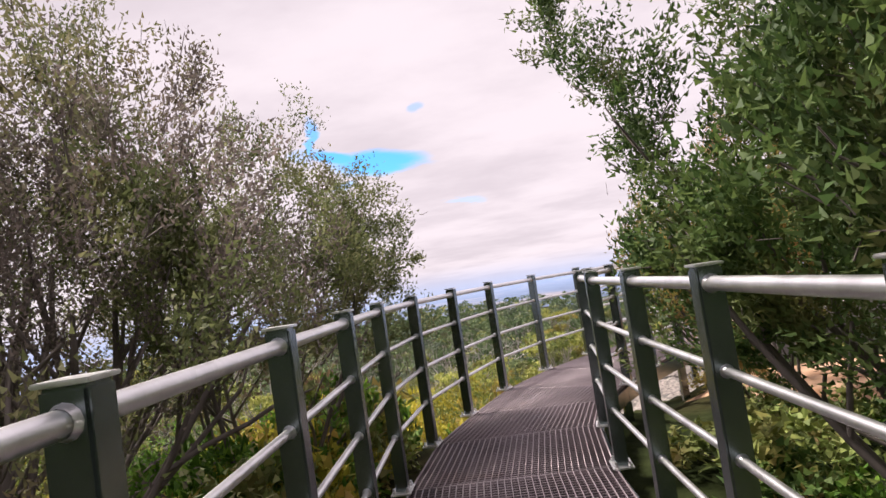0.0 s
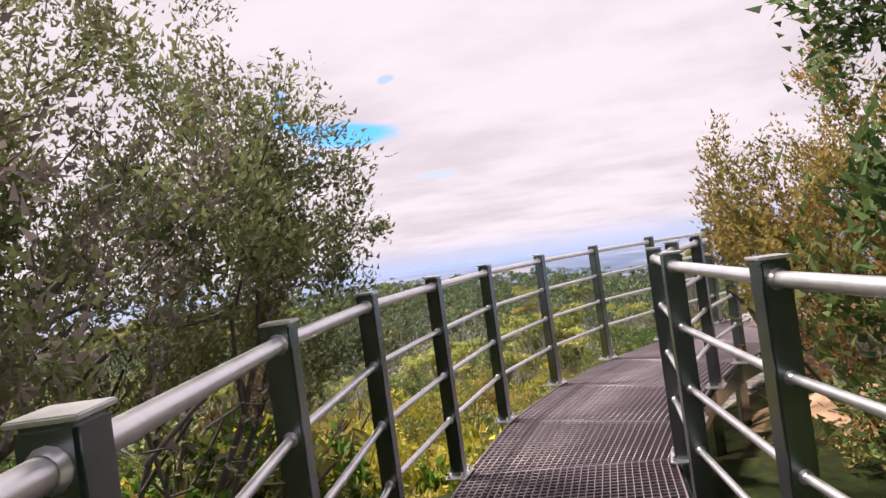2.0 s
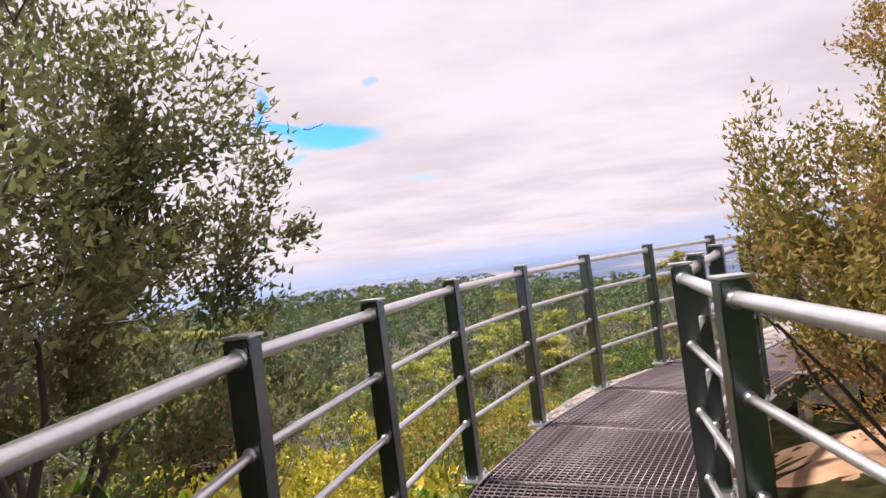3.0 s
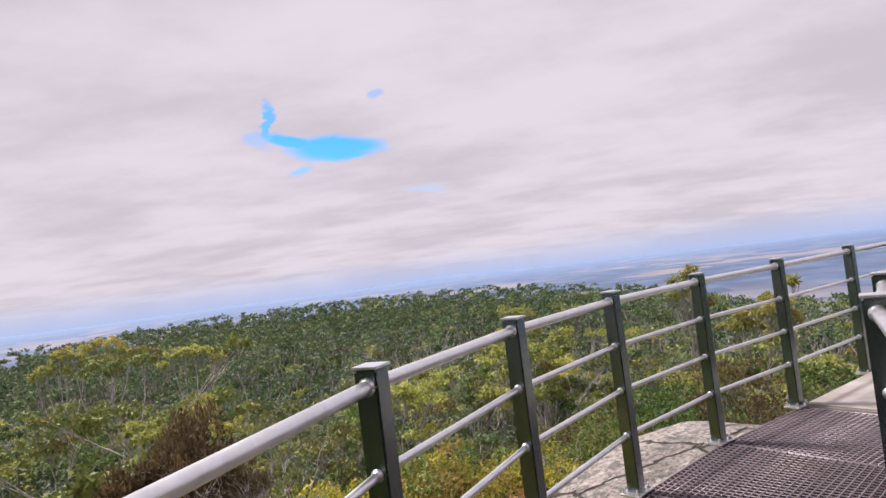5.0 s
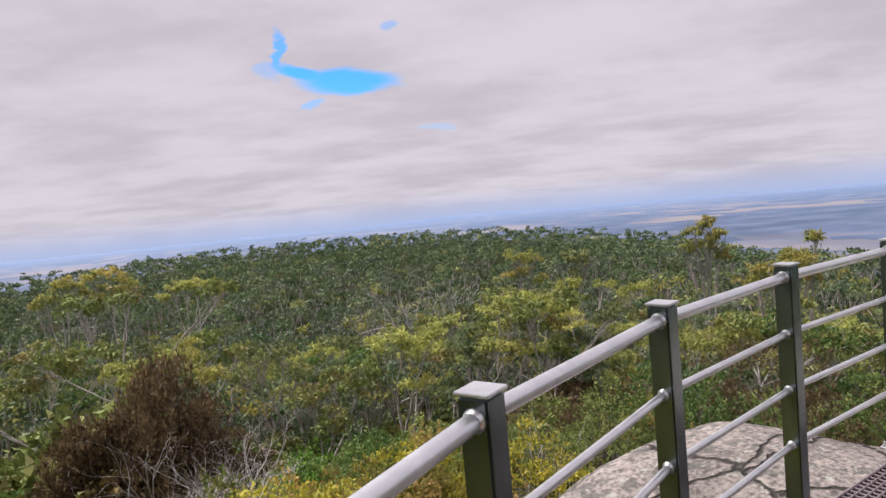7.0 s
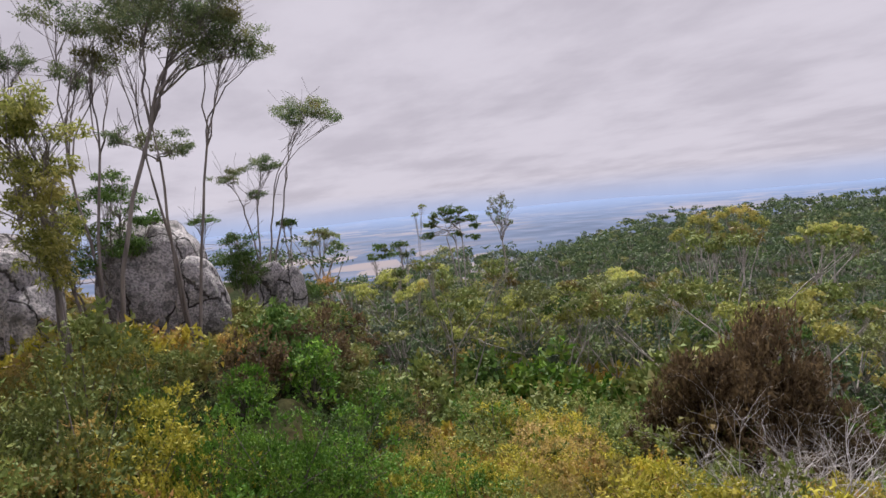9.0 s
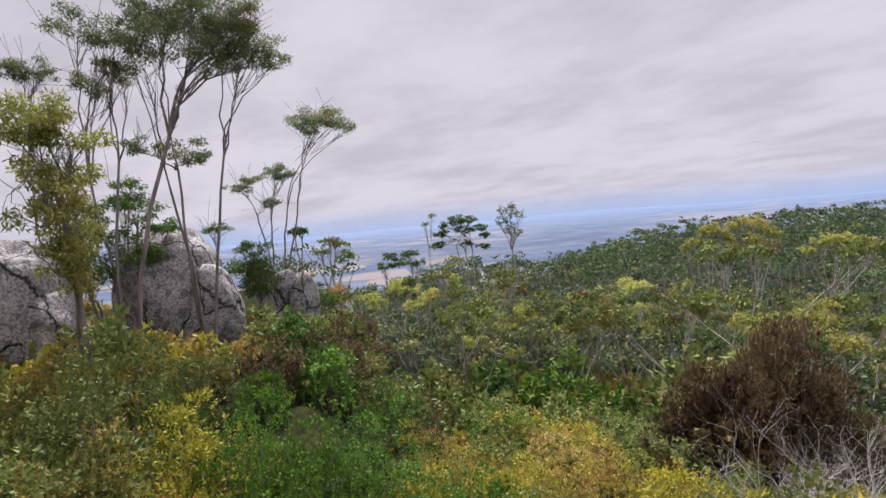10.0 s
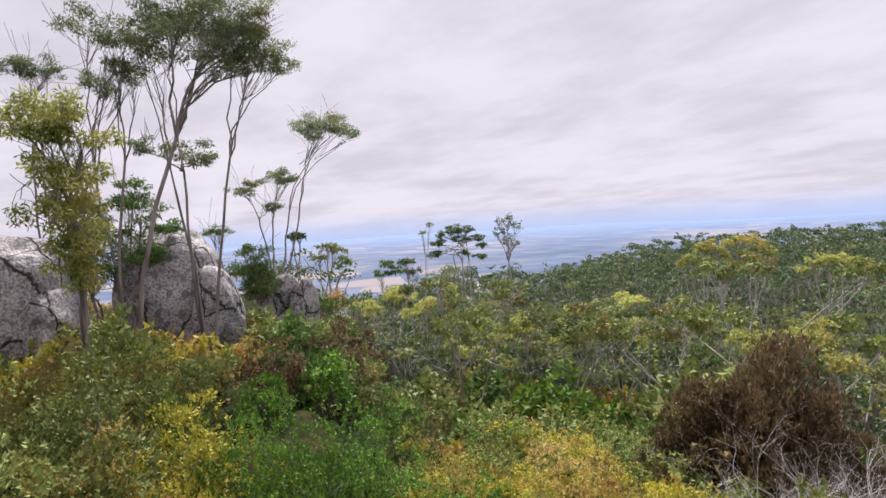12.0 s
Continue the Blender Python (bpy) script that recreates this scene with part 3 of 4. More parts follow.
boulder("granite_outcrop", 4.05, 9.8, -1.62, 2.3, 1.75, 0.95, 2, M_ROCK, "pale weathered granite outcrop with lichen under the walkway", 32, 6, 0.12, False)


def polar(bearing, r, x0=1.6, y0=6.2):
    a = radians(bearing)
    return x0 - math.sin(a) * r, y0 + math.cos(a) * r


for bearing, r, z, sx, sy, sz, seed, rz in ((89.3, 13.0, 0.35, 1.0, 1.2, 1.5, 3, 20), (86.6, 12.4, -0.1, 0.42, 0.6, 0.95, 4, 50), (77.2, 14.2, 0.4, 1.0, 1.1, 1.5, 5, 60),
                                            (74.6, 13.6, 0.0, 0.55, 0.6, 0.95, 8, 10), (68.4, 16.0, -0.45, 0.48, 0.7, 0.98, 6, 0), (66.5, 15.7, -0.6, 0.26, 0.45, 0.92, 7, 30)):
    x, y = polar(bearing, r)
    boulder("boulder", x, y, z, sx, sy, sz, seed, M_ROCK2, "grey lichen-spotted granite boulder among the heath", rz, 5, 0.12)


# ---------------------------------------------------------------- plants
LX, LY = np.array([p[0] for p in LEFT]), np.array([p[1] for p in LEFT])
RX, RY = np.array([p[0] for p in RIGHT]), np.array([p[1] for p in RIGHT])


def clear_of_walk(w, margin=0.10):
    """Keeps what does not reach over the deck or out over the open heath beyond it."""
    x, y, z = w[:, 0], w[:, 1], w[:, 2]
    soft = margin * 4.0 * np.abs(np.sin(x * 37.0 + z * 53.0 + y * 91.0)) ** 2 + margin * 1.5 * np.sin(y * 5.0 + z * 7.0)
    over = (x > np.interp(y, LY, LX) - margin - soft * 0.5) & (x < np.interp(y, RY, RX) + soft) & (z > -0.25)
    over &= ~((z > 2.35) & (y < 2.6) & (x > np.interp(y, RY, RX) - 0.30 - soft))
    over &= ~((z > 2.05) & (y > 3.3) & (y < 4.7) & (x > np.interp(y, RY, RX) - 0.22 - soft))
    over |= (x < np.interp(y, RY, RX) + 0.15 + soft) & (x > 1.0) & (y > 2.6) & (y < 4.5) & (z > -0.25) & (z < 2.0)
    over |= (x < np.interp(y, RY, RX) + 0.24 + soft) & (x > 1.0) & (y >= 4.5) & (y < 8.0) & (z > 0.3)
    gap = (x > 1.2) & (y > 2.3) & (z > 1.75) & (x - 0.66 < 0.50 * (y - 2.19) + 0.10 * np.sin(z * 7) + soft * 0.5)
    gap |= (x > 1.2) & (y > 2.3) & (z > 2.6) & (x - 0.66 < 0.64 * (y - 2.19) + 0.10 * np.sin(z * 9) + soft * 0.5)
    gap &= z < 1.25 + 0.44 * np.hypot(x - 0.66, y - 2.19)
    gap |= (x > 1.2) & (y > 4.5) & (z > 0.35) & (x - 1.1 < 0.84 * (y - 4.35))
    gap |= (x < 1.2) & (y > 4.3) & (z > 0.3) & (x > 1.1 - 0.58 * (y - 4.18) + 0.08 * np.sin(z * 11))
    beyond = (x < 1.2) & (y > 5.62 - 0.12 * np.sin(z * 9) + 0.05 * x)
    away = np.interp(y, LY, LX) - x
    crown = (x < 0.6) & (y > 0.2) & (z > 1.80 + 1.0 * np.clip(away, 0, 2.4) + 0.30 * np.sin(y * 2.9 + x * 2.3) * np.clip(away, 0.3, 1) + soft)
    low = (x < 0.6) & (y > 3.0) & (z < 0.75 + 0.15 * np.sin(y * 8)) & (away < 1.3) & (margin > 0)
    return ~(over | beyond | gap | crown | low)


def grow(rng, p, d, length, radius, level, opt, segs, twigs, parent=-1):
    """Recursive limb; each piece knows the piece it grows from. opt: kids, spread, shrink, bend, up, nseg, leafy."""
    n = opt["nseg"]
    pts = [np.array(p, float)]
    d = np.array(d, float)
    r = radius
    own = []
    for i in range(n):
        d = d + rng.normal(size=3) * opt["bend"] + np.array([0, 0, opt["up"]])
        d /= np.linalg.norm(d)
        q = pts[-1] + d * length / n
        r2 = radius * (1 - 0.55 * (i + 1) / n)
        segs.append((pts[-1], q, r, r2, own[-1] if own else parent))
        own.append(len(segs) - 1)
        if level <= opt["leafy"] and i >= opt.get("skip", 0):
            twigs.append((pts[-1], q, own[-1]))
        r = r2
        pts.append(q)
    if level == 0:
        return
    for k in range(opt["kids"][level]):
        t = rng.uniform(opt.get("from", 0.35), 1.0) if k else 1.0
        i = min(int(t * n), n - 1)
        s = pts[i] + (pts[i + 1] - pts[i]) * (t * n - i)
        e = d + rng.normal(size=3) * opt["spread"]
        e /= np.linalg.norm(e)
        grow(rng, s, e, length * opt["shrink"] * rng.uniform(0.75, 1.2), radius * (1 - 0.5 * t) * 0.72, level - 1, opt, segs, twigs, own[i])


def tree(name, seed, at, stems, height, lean, radius, level, opt, leaves, spread, size, leaf_mat, bark_mat,
         sides=5, flat=1.0, droop=0.0, towards=None, clip=False):
    """A tree: Empty at its foot with a trunk mesh and a crown mesh."""
    rng = np.random.default_rng(seed)
    segs, twigs = [], []
    x, y = at
    z = ground_height(x, y)
    for s in range(stems):
        a = 2 * np.pi * (s + rng.uniform(0, 0.8)) / stems
        k = lean * rng.uniform(0.4, 1.2)
        d = np.array([math.cos(a) * k, math.sin(a) * k, 1.0])
        if towards is not None:
            d[:2] += np.array(towards)
        d /= np.linalg.norm(d)
        base = np.array([math.cos(a), math.sin(a), 0]) * 0.05 * (stems > 1) * height + np.array([0, 0, -0.25])
        grow(rng, base, d, height * rng.uniform(0.8, 1.1), radius, level, opt, segs, twigs)
    root = new(name)
    root.matrix_basis = pose(x, y, z)
    foot = np.array([x, y, z])
    if clip:
        ok = clear_of_walk(np.array([g[1] for g in segs]) + foot, 0.0)
        for i, g in enumerate(segs):
            ok[i] = ok[i] and (g[4] < 0 or ok[g[4]])
        twigs = [w for w in twigs if ok[w[2]]]
        segs = [g for g, k in zip(segs, ok) if k]
    segs = [g[:4] for g in segs]
    thick = [s for s in segs if s[2] > 0.011 * height / 2]
    thin = [s for s in segs if s[2] <= 0.011 * height / 2]
    trunk = part("trunk", rods("trunk", thick, sides), bark_mat, root)
    if thin:
        part("branch", rods("branch", thin[::4] if len(thin) > 4000 else thin, 3), bark_mat, trunk)
    if leaves:
        A = np.array([t[0] for t in twigs])
        B = np.array([t[1] for t in twigs])
        idx = rng.integers(0, len(A), leaves)
        t = rng.uniform(0, 1, leaves)[:, None]
        off = rng.normal(size=(leaves, 3)) * spread
        off[:, 2] *= flat
        P = A[idx] * (1 - t) + B[idx] * t + off
        D = unit(B[idx] - A[idx])
        D[:, 2] -= droop
        N = unit(off) * 0.5 + np.array([0.0, 0.0, 0.6])
        fold = 0.15 if size[0] > 0.06 else None
        if clip:
            ok = clear_of_walk(P + foot)
            P, D, N = P[ok], D[ok], N[ok]
        me = leaf_mesh("crown", P, rng, size[0], size[1], D, N, 0.55, fold)
        part("crown", me, leaf_mat, root)
    return root


TEA = dict(kids={3: 5, 2: 5, 1: 5}, spread=0.40, shrink=0.55, bend=0.10, up=0.06, nseg=5, leafy=1)
GUM = dict(kids={3: 3, 2: 3, 1: 4}, spread=0.40, shrink=0.58, bend=0.12, up=0.07, nseg=4, leafy=0, skip=3)
GUM["from"] = 0.7
DEADT = dict(kids={3: 3, 2: 4, 1: 3}, spread=0.55, shrink=0.62, bend=0.16, up=0.02, nseg=5, leafy=-1)


def tea_trees():
    specs = (
        # x, y, stem length, leaves, leaf material, seed, pull, label
        (-1.05, 4.35, 1.75, 42000, L_TEA, 11, (0.30, 0.12), "tea tree with fine olive leaves leaning over the railing"),
        (-2.7, 3.8, 2.6, 36000, L_TEA, 12, (0.05, 0.05), "tall tea tree with fine grey green leaves"),
        (-1.75, 3.2, 2.45, 25000, L_TEA, 17, (0.05, 0.05), "bushy tea tree with olive grey leaves"),
        (-1.9, 2.3, 2.4, 23000, L_DRY, 13, (0.05, 0.1), "sparse tea tree with brownish leaves and thin stems"),
        (-3.1, 1.4, 2.6, 20000, L_DRY, 14, (0.1, 0.1), "sparse tea tree with bare purplish upper twigs"),
        (-4.3, 2.8, 2.4, 18000, L_OLIVE, 15, (0, 0), "olive green tea tree behind the railing"),
        (-1.75, 0.6, 1.15, 20000, L_OLIVE, 16, (0, 0.1), "low bushy tea tree below the handrail"),
        (3.15, 2.5, 2.3, 84000, L_SHADE, 21, (-0.22, 0.05), "dense dark green tea tree overhanging the walkway"),
        (2.75, 1.3, 2.35, 46000, L_SHADE, 20, (-0.08, 0.05), "dense dark green tea tree close to the inner railing"),
        (3.45, 5.35, 1.72, 42000, L_RUST, 22, (-0.22, 0.0), "olive and rusty tea tree bush inside the curve"),
        (3.6, 0.9, 2.6, 58000, L_SHADE, 23, (-0.1, 0.05), "dark green tea tree with many thin stems"),
        (5.8, 3.4, 2.6, 18000, L_TEA, 24, (0, 0), "grey green tea tree behind the inner railing"),
        # the last five stay out of view, added so the posts reflect foliage
        (-2.6, -3.2, 2.2, 5000, L_DARK, 25, (0, 0), "unseen dark tea tree added beside the start of the walkway"),
        (3.2, -3.4, 2.3, 5000, L_DARK, 26, (0, 0), "unseen dark tea tree added beside the start of the walkway"),
        (0.6, -6.0, 2.3, 5000, L_DARK, 27, (0, 0), "unseen dark tea tree added to close the track behind"),
        (-4.4, -0.6, 2.3, 5000, L_OLIVE, 28, (0, 0), "unseen olive tea tree added behind the heath"),
        (6.2, 0.6, 2.4, 5000, L_DARK, 29, (0, 0), "unseen dark tea tree added behind the inner railing"),
    )
    for x, y, h, n, lm, seed, pull, label in specs:
        far = seed > 24
        n = n if far else int(n * 1.3)
        t = tree("tea_tree", seed, (x, y), 7, h, 0.50, (0.015 if x < 1 else 0.011) * h, 3, TEA, n, 0.036, (0.11, 0.045) if far else (0.043, 0.0225) if lm is L_SHADE else (0.034, 0.0195), lm, M_BARK,
                 towards=pull, clip=True)
        tagged(t, label, "tree", "tea trees by the walkway")


tea_trees()


EYE = np.array([1.63, 6.22, 1.58])


def from_eye(bearing, elev, r):
    a, e = radians(bearing), radians(elev)
    return EYE + r * np.array([-math.sin(a), math.cos(a), math.tan(e)])


def curve(a, c, bb, n, r0, r1, segs, rng, wob):
    prev = a
    for i in range(1, n + 1):
        t = i / n
        q = a * (1 - t) ** 2 + c * 2 * t * (1 - t) + bb * t * t + (rng.normal(size=3) * wob if i < n else 0)
        segs.append((prev, q, r0 + (r1 - r0) * (t - 1 / n), r0 + (r1 - r0) * t))
        prev = q


def gum_tree(seed, label, base, clumps, stems=2, mat=None, leaf=(0.085, 0.026), per=900, radius=0.07, flat=0.55, spread_feet=0.12, fork_at=None):
    """Bare forking stems that carry flat clumps of leaves. base: (bearing, range); clumps: (bearing, elevation, range, radius)."""
    rng = np.random.default_rng(seed)
    bx, by = polar(base[0], base[1], EYE[0], EYE[1])
    bz = ground_height(bx, by)
    foot = np.array([bx, by, bz])
    C = np.array([from_eye(*c[:3]) for c in clumps]) - foot
    R = np.array([c[3] for c in clumps]) * 1.18
    order = np.argsort(C @ np.array([0.6, 0.8, 0.0]))
    segs, P, D = [], [], []
    wob = 0.03 * C[:, 2].max()
    for s in range(stems):
        mine = [k for n, k in enumerate(order) if (n * stems // len(order) + (rng.uniform() < 0.25)) % stems == s]
        if not mine:
            continue
        top = C[mine].mean(0)
        up = rng.uniform(0.34, 0.62)
        fork = top * np.array([0.5, 0.5, up]) + rng.normal(size=3) * wob
        if fork_at:
            fork = from_eye(*fork_at[s % len(fork_at)]) - foot
        root_at = np.array([rng.normal(), rng.normal(), 0]) * spread_feet - np.array([0, 0, 0.3])
        curve(root_at, (root_at + fork) * np.array([0.42, 0.42, 0.5]) + rng.normal(size=3) * wob, fork, 7, radius * rng.uniform(0.75, 1.1), radius * 0.6, segs, rng, wob * 0.10)
        for k in mine:
            end = C[k] - np.array([0, 0, R[k] * flat * 0.7])
            mid = (fork + end) / 2 + rng.normal(size=3) * wob + np.array([0, 0, -0.1 * R[k]])
            if fork_at:
                mid = fork + unit((fork - root_at)[None])[0] * 0.45 * np.linalg.norm(end - fork) + rng.normal(size=3) * wob * 0.6
            curve(fork, mid, end, 6, radius * 0.5, radius * 0.2, segs, rng, wob * 0.15)
            for _ in range(13):
                d = unit(rng.normal(size=(1, 3)))[0] * np.array([1, 1, flat]) * R[k] * rng.uniform(0.5, 1.0)
                st = mid + (end - mid) * rng.uniform(0.2, 1.0)
                curve(st, (st + C[k] + d) / 2 + rng.normal(size=3) * 0.06 * R[k], C[k] + d, 3, radius * 0.16, radius * 0.05, segs, rng, 0)
    for k in range(len(C)):
        n = max(60, int(per * R[k] ** 1.5))
        sub = unit(rng.normal(size=(12, 3))) * np.array([1, 1, flat]) * R[k] * rng.uniform(0.35, 0.95, (12, 1))
        d = unit(rng.normal(size=(n, 3)))
        q = sub[rng.integers(0, 12, n)] + d * np.array([1, 1, flat]) * R[k] * 0.34 * rng.uniform(0.3, 1.0, (n, 1))
        P.append(C[k] + q)
        D.append(d)
    P, D = np.concatenate(P), np.concatenate(D)
    for _ in range(stems * (12 if leaf[0] < 0.1 else 4)):
        sg = segs[rng.integers(0, len(segs) // 2)]
        d = unit(rng.normal(size=(1, 3)) + np.array([0, 0, 1.2]))[0]
        curve(sg[1], sg[1] + d * 0.3, sg[1] + d * rng.uniform(0.3, 1.1), 3, radius * 0.14, 0.004, segs, rng, 0.03)
    t = new("gum_tree")
    t.matrix_basis = pose(*foot)
    part("trunk", rods("trunk", segs, 6 if leaf[0] < 0.1 else 4), M_GUMBARK if leaf[0] < 0.1 else M_PALEBARK, t)
    me = leaf_mesh("crown", P, rng, leaf[0], leaf[1], D * 0.3 + np.array([0, 0, -0.5]), D + np.array([0, 0, 0.3]), 0.6, 0.15 if leaf[0] < 0.1 else None)
    part("crown", me, mat or L_GUM, t)
    return tagged(t, label, "tree", "gum trees")


SLIM = dict(leaf=(0.07, 0.022), per=3000, radius=0.036, spread_feet=0.08)
gum_tree(31, "sweeping gum tree with a dense spreading crown", (81.0, 12.4),
         [(74.3, 16.7, 12.4, 0.85), (70.6, 16.6, 12.4, 0.7), (68.8, 15.2, 12.3, 0.5), (72.3, 18.2, 12.5, 0.8), (73.0, 14.6, 12.2, 0.5), (71.6, 20.0, 12.5, 0.7), (75.6, 19.5, 12.6, 0.8),
          (69.4, 18.0, 12.4, 0.5)], 1, fork_at=((76.6, 8.4, 12.3),), **{**SLIM, "radius": 0.056})
gum_tree(30, "forked gum tree with small round clumps of leaves", (75.4, 12.8),
         [(77.9, 14.8, 12.7, 0.55), (75.9, 7.2, 12.7, 0.42), (74.8, 6.6, 12.7, 0.28), (79.5, 7.8, 12.8, 0.28), (76.4, 17.6, 12.8, 0.6), (78.2, 18.2, 12.8, 0.5), (79.2, 16.6, 12.9, 0.35)],
         2, fork_at=((77.0, 4.2, 12.7), (76.2, 5.6, 12.6)), **SLIM)
gum_tree(29, "tall thin gum tree leaning over a boulder", (74.6, 12.7),
         [(68.9, 16.2, 12.5, 0.45), (70.4, 15.0, 12.5, 0.4), (71.4, 17.2, 12.6, 0.45), (67.7, 14.6, 12.5, 0.3)], 1, fork_at=((72.4, 6.6, 12.6),), **SLIM)
gum_tree(28, "thin gum tree with wispy high clumps", (81.9, 13.0),
         [(80.0, 16.0, 13.0, 0.45), (81.7, 12.7, 13.0, 0.42), (82.5, 17.0, 13.0, 0.5), (80.8, 14.2, 13.0, 0.3), (79.4, 13.4, 13.1, 0.3)], 2, fork_at=((82.8, 5.0, 13.0), (80.6, 6.4, 13.0)), **SLIM)
gum_tree(32, "gum tree with bare forked stems and small flat crown", (69.0, 18.0),
         [(63.9, 9.7, 18, 0.58), (61.9, 8.4, 18, 0.42), (65.7, 9.2, 18, 0.42), (62.7, 9.4, 18, 0.5), (64.8, 8.6, 18, 0.36)], 2, fork_at=((66.4, 2.4, 18.0), (67.4, 1.6, 18.0)), **SLIM)
gum_tree(38, "small gum tree with flat umbrella clumps", (69.2, 17.6),
         [(71.3, 3.9, 17.8, 0.36), (70.2, 4.4, 17.8, 0.3), (68.2, 5.0, 17.8, 0.46), (67.4, 4.6, 17.8, 0.34), (68.9, 2.3, 17.8, 0.3)], 2, fork_at=((70.0, 0.6, 17.7), (68.9, 0.2, 17.7)), flat=0.4, **SLIM)
gum_tree(33, "leafy yellow green gum in front of a boulder", (84.0, 9.8),
         [(85.7, 10.6, 9, 0.42), (84.0, 8.5, 9, 0.40), (86.8, 9.3, 9, 0.45), (86.1, 6.3, 9.1, 0.36), (85.2, 4.1, 9, 0.42), (86.6, 2.6, 8.8, 0.36), (83.6, 5.6, 9.3, 0.25), (88.5, 10.2, 9, 0.45), (84.2, 1.2, 9.2, 0.34), (85.6, -0.6, 9.0, 0.4), (84.6, -2.2, 9.2, 0.4)],
         3, L_LIME, per=2600, radius=0.035, fork_at=((84.8, 2.0, 9.4), (85.4, 4.5, 9.2), (84.0, 0.5, 9.5)))
gum_tree(34, "thin gum tree with an umbrella crown", (85.9, 19.0), [(86.2, 13.7, 19, 0.62), (87.6, 13.2, 19, 0.5), (85.2, 13.2, 19, 0.4)], 2, fork_at=((86.4, 9.0, 19.0),), **{**SLIM, "flat": 0.4})
gum_tree(36, "leafy young gum between the boulders", (70.8, 15.6), [(70.8, -1.6, 15.4, 0.40), (70.2, -3.2, 15.4, 0.50), (71.7, -3.6, 15.4, 0.50), (70.6, -5.0, 15.3, 0.5), (69.4, -4.4, 15.4, 0.35)], 2, L_DARK, per=3000, radius=0.04)
gum_tree(37, "tangled grey gum with scattered leaves", (81.0, 13.6), [(79.7, 2.6, 13.6, 0.45), (82.3, 1.3, 13.6, 0.42), (83.9, 0.5, 13.4, 0.4), (80.6, -0.2, 13.6, 0.5), (78.6, 1.2, 13.7, 0.34), (77.2, 1.0, 13.8, 0.22), (82.0, -1.8, 13.4, 0.45), (79.2, -1.0, 13.5, 0.4), (83.4, 2.6, 13.4, 0.4), (81.0, 3.2, 13.6, 0.35), (84.0, -2.6, 13.2, 0.4), (80.0, 4.6, 13.7, 0.3)],
         6, L_DARK, per=2300, radius=0.05, spread_feet=0.6)
gum_tree(39, "small dark umbrella gum behind the boulders", (73.4, 20.0), [(73.3, 0.4, 20, 0.34), (74.0, 0.2, 20, 0.25)], 1, L_DARK, **{**SLIM, "flat": 0.4})
BIG = dict(leaf=(0.24, 0.12), per=330, radius=0.12, flat=0.40, spread_feet=0.3)
gum_tree(41, "spreading dark gum tree standing above the valley woods", (51.2, 62),
         [(52.1, -0.7, 62, 1.1), (50.9, -0.8, 62, 0.9), (50.1, -1.6, 62, 0.9), (53.7, -1.9, 62, 0.9), (51.6, -1.6, 62, 0.8), (49.6, -2.3, 62, 0.7), (53.9, -2.9, 62, 0.8), (51.2, -2.9, 62, 0.7), (49.7, -3.3, 62, 0.7),
          (53.0, -1.2, 62, 0.8)], 3, L_DARK, fork_at=((51.4, -4.0, 62.0), (50.8, -3.4, 62.0), (52.2, -3.5, 62.0)), **BIG)
gum_tree(42, "sparse tall gum tree above the valley woods", (47.0, 66), [(47.3, -0.4, 66, 1.0), (46.2, -0.8, 66, 0.8), (48.0, -1.3, 66, 0.8), (47.1, -1.9, 66, 0.8), (46.4, -2.2, 66, 0.6), (46.9, 0.1, 66, 0.6)], 3,
         fork_at=((47.1, -4.0, 66.0),), **{**BIG, "flat": 0.75, "per": 150})
gum_tree(43, "thin dead-topped gum above the valley woods", (53.9, 60), [(54.3, -0.1, 60, 0.5), (54.9, -0.9, 60, 0.4)], 1, **{**BIG, "per": 120, "radius": 0.08})
gum_tree(44, "small grey green gum tree on the valley edge", (63.6, 40), [(63.9, -1.6, 40, 0.6), (63.0, -2.0, 40, 0.6), (64.6, -2.6, 40, 0.5), (62.6, -3.0, 40, 0.6)], 2, **BIG)
gum_tree(45, "small dark umbrella gum tree on the valley edge", (66.6, 38), [(66.8, -0.4, 38, 0.5), (66.2, -0.5, 38, 0.4)], 1, L_DARK, **BIG)
gum_tree(46, "small grey green gum tree on the valley edge", (58.1, 52), [(58.4, -3.6, 52, 0.8), (57.6, -4.2, 52, 0.7), (59.0, -4.4, 52, 0.7)], 2, L_DARK, **BIG)
gum_tree(55, "small grey green gum tree on the valley edge", (56.4, 54), [(56.6, -3.5, 54, 0.8), (56.0, -4.3, 54, 0.7)], 2, L_DARK, **BIG)
LIME = {**BIG, "flat": 0.6, "per": 420}
gum_tree(47, "pale yellow green gum crown above the forest", (29.6, 58), [(31.2, -4.3, 58, 0.85), (30.2, -3.6, 58, 0.8), (29.2, -3.3, 58, 0.8), (31.9, -4.9, 58, 0.6), (29.8, -4.6, 58, 0.6), (28.6, -4.2, 58, 0.6)], 2, L_LIME, **LIME)
gum_tree(48, "pale yellow green gum crown above the forest", (26.6, 60), [(27.9, -3.0, 60, 0.85), (26.7, -2.9, 60, 0.8), (25.6, -3.4, 60, 0.8), (24.9, -4.0, 60, 0.6), (27.0, -4.0, 60, 0.6)], 2, L_LIME, **LIME)
gum_tree(49, "pale yellow green gum crown above the forest", (20.6, 58), [(22.0, -4.8, 58, 0.8), (21.0, -4.5, 58, 0.8), (20.0, -4.7, 58, 0.8), (19.0, -4.9, 58, 0.8), (18.2, -5.6, 58, 0.6), (22.8, -5.5, 58, 0.6)], 2, L_LIME, **LIME)
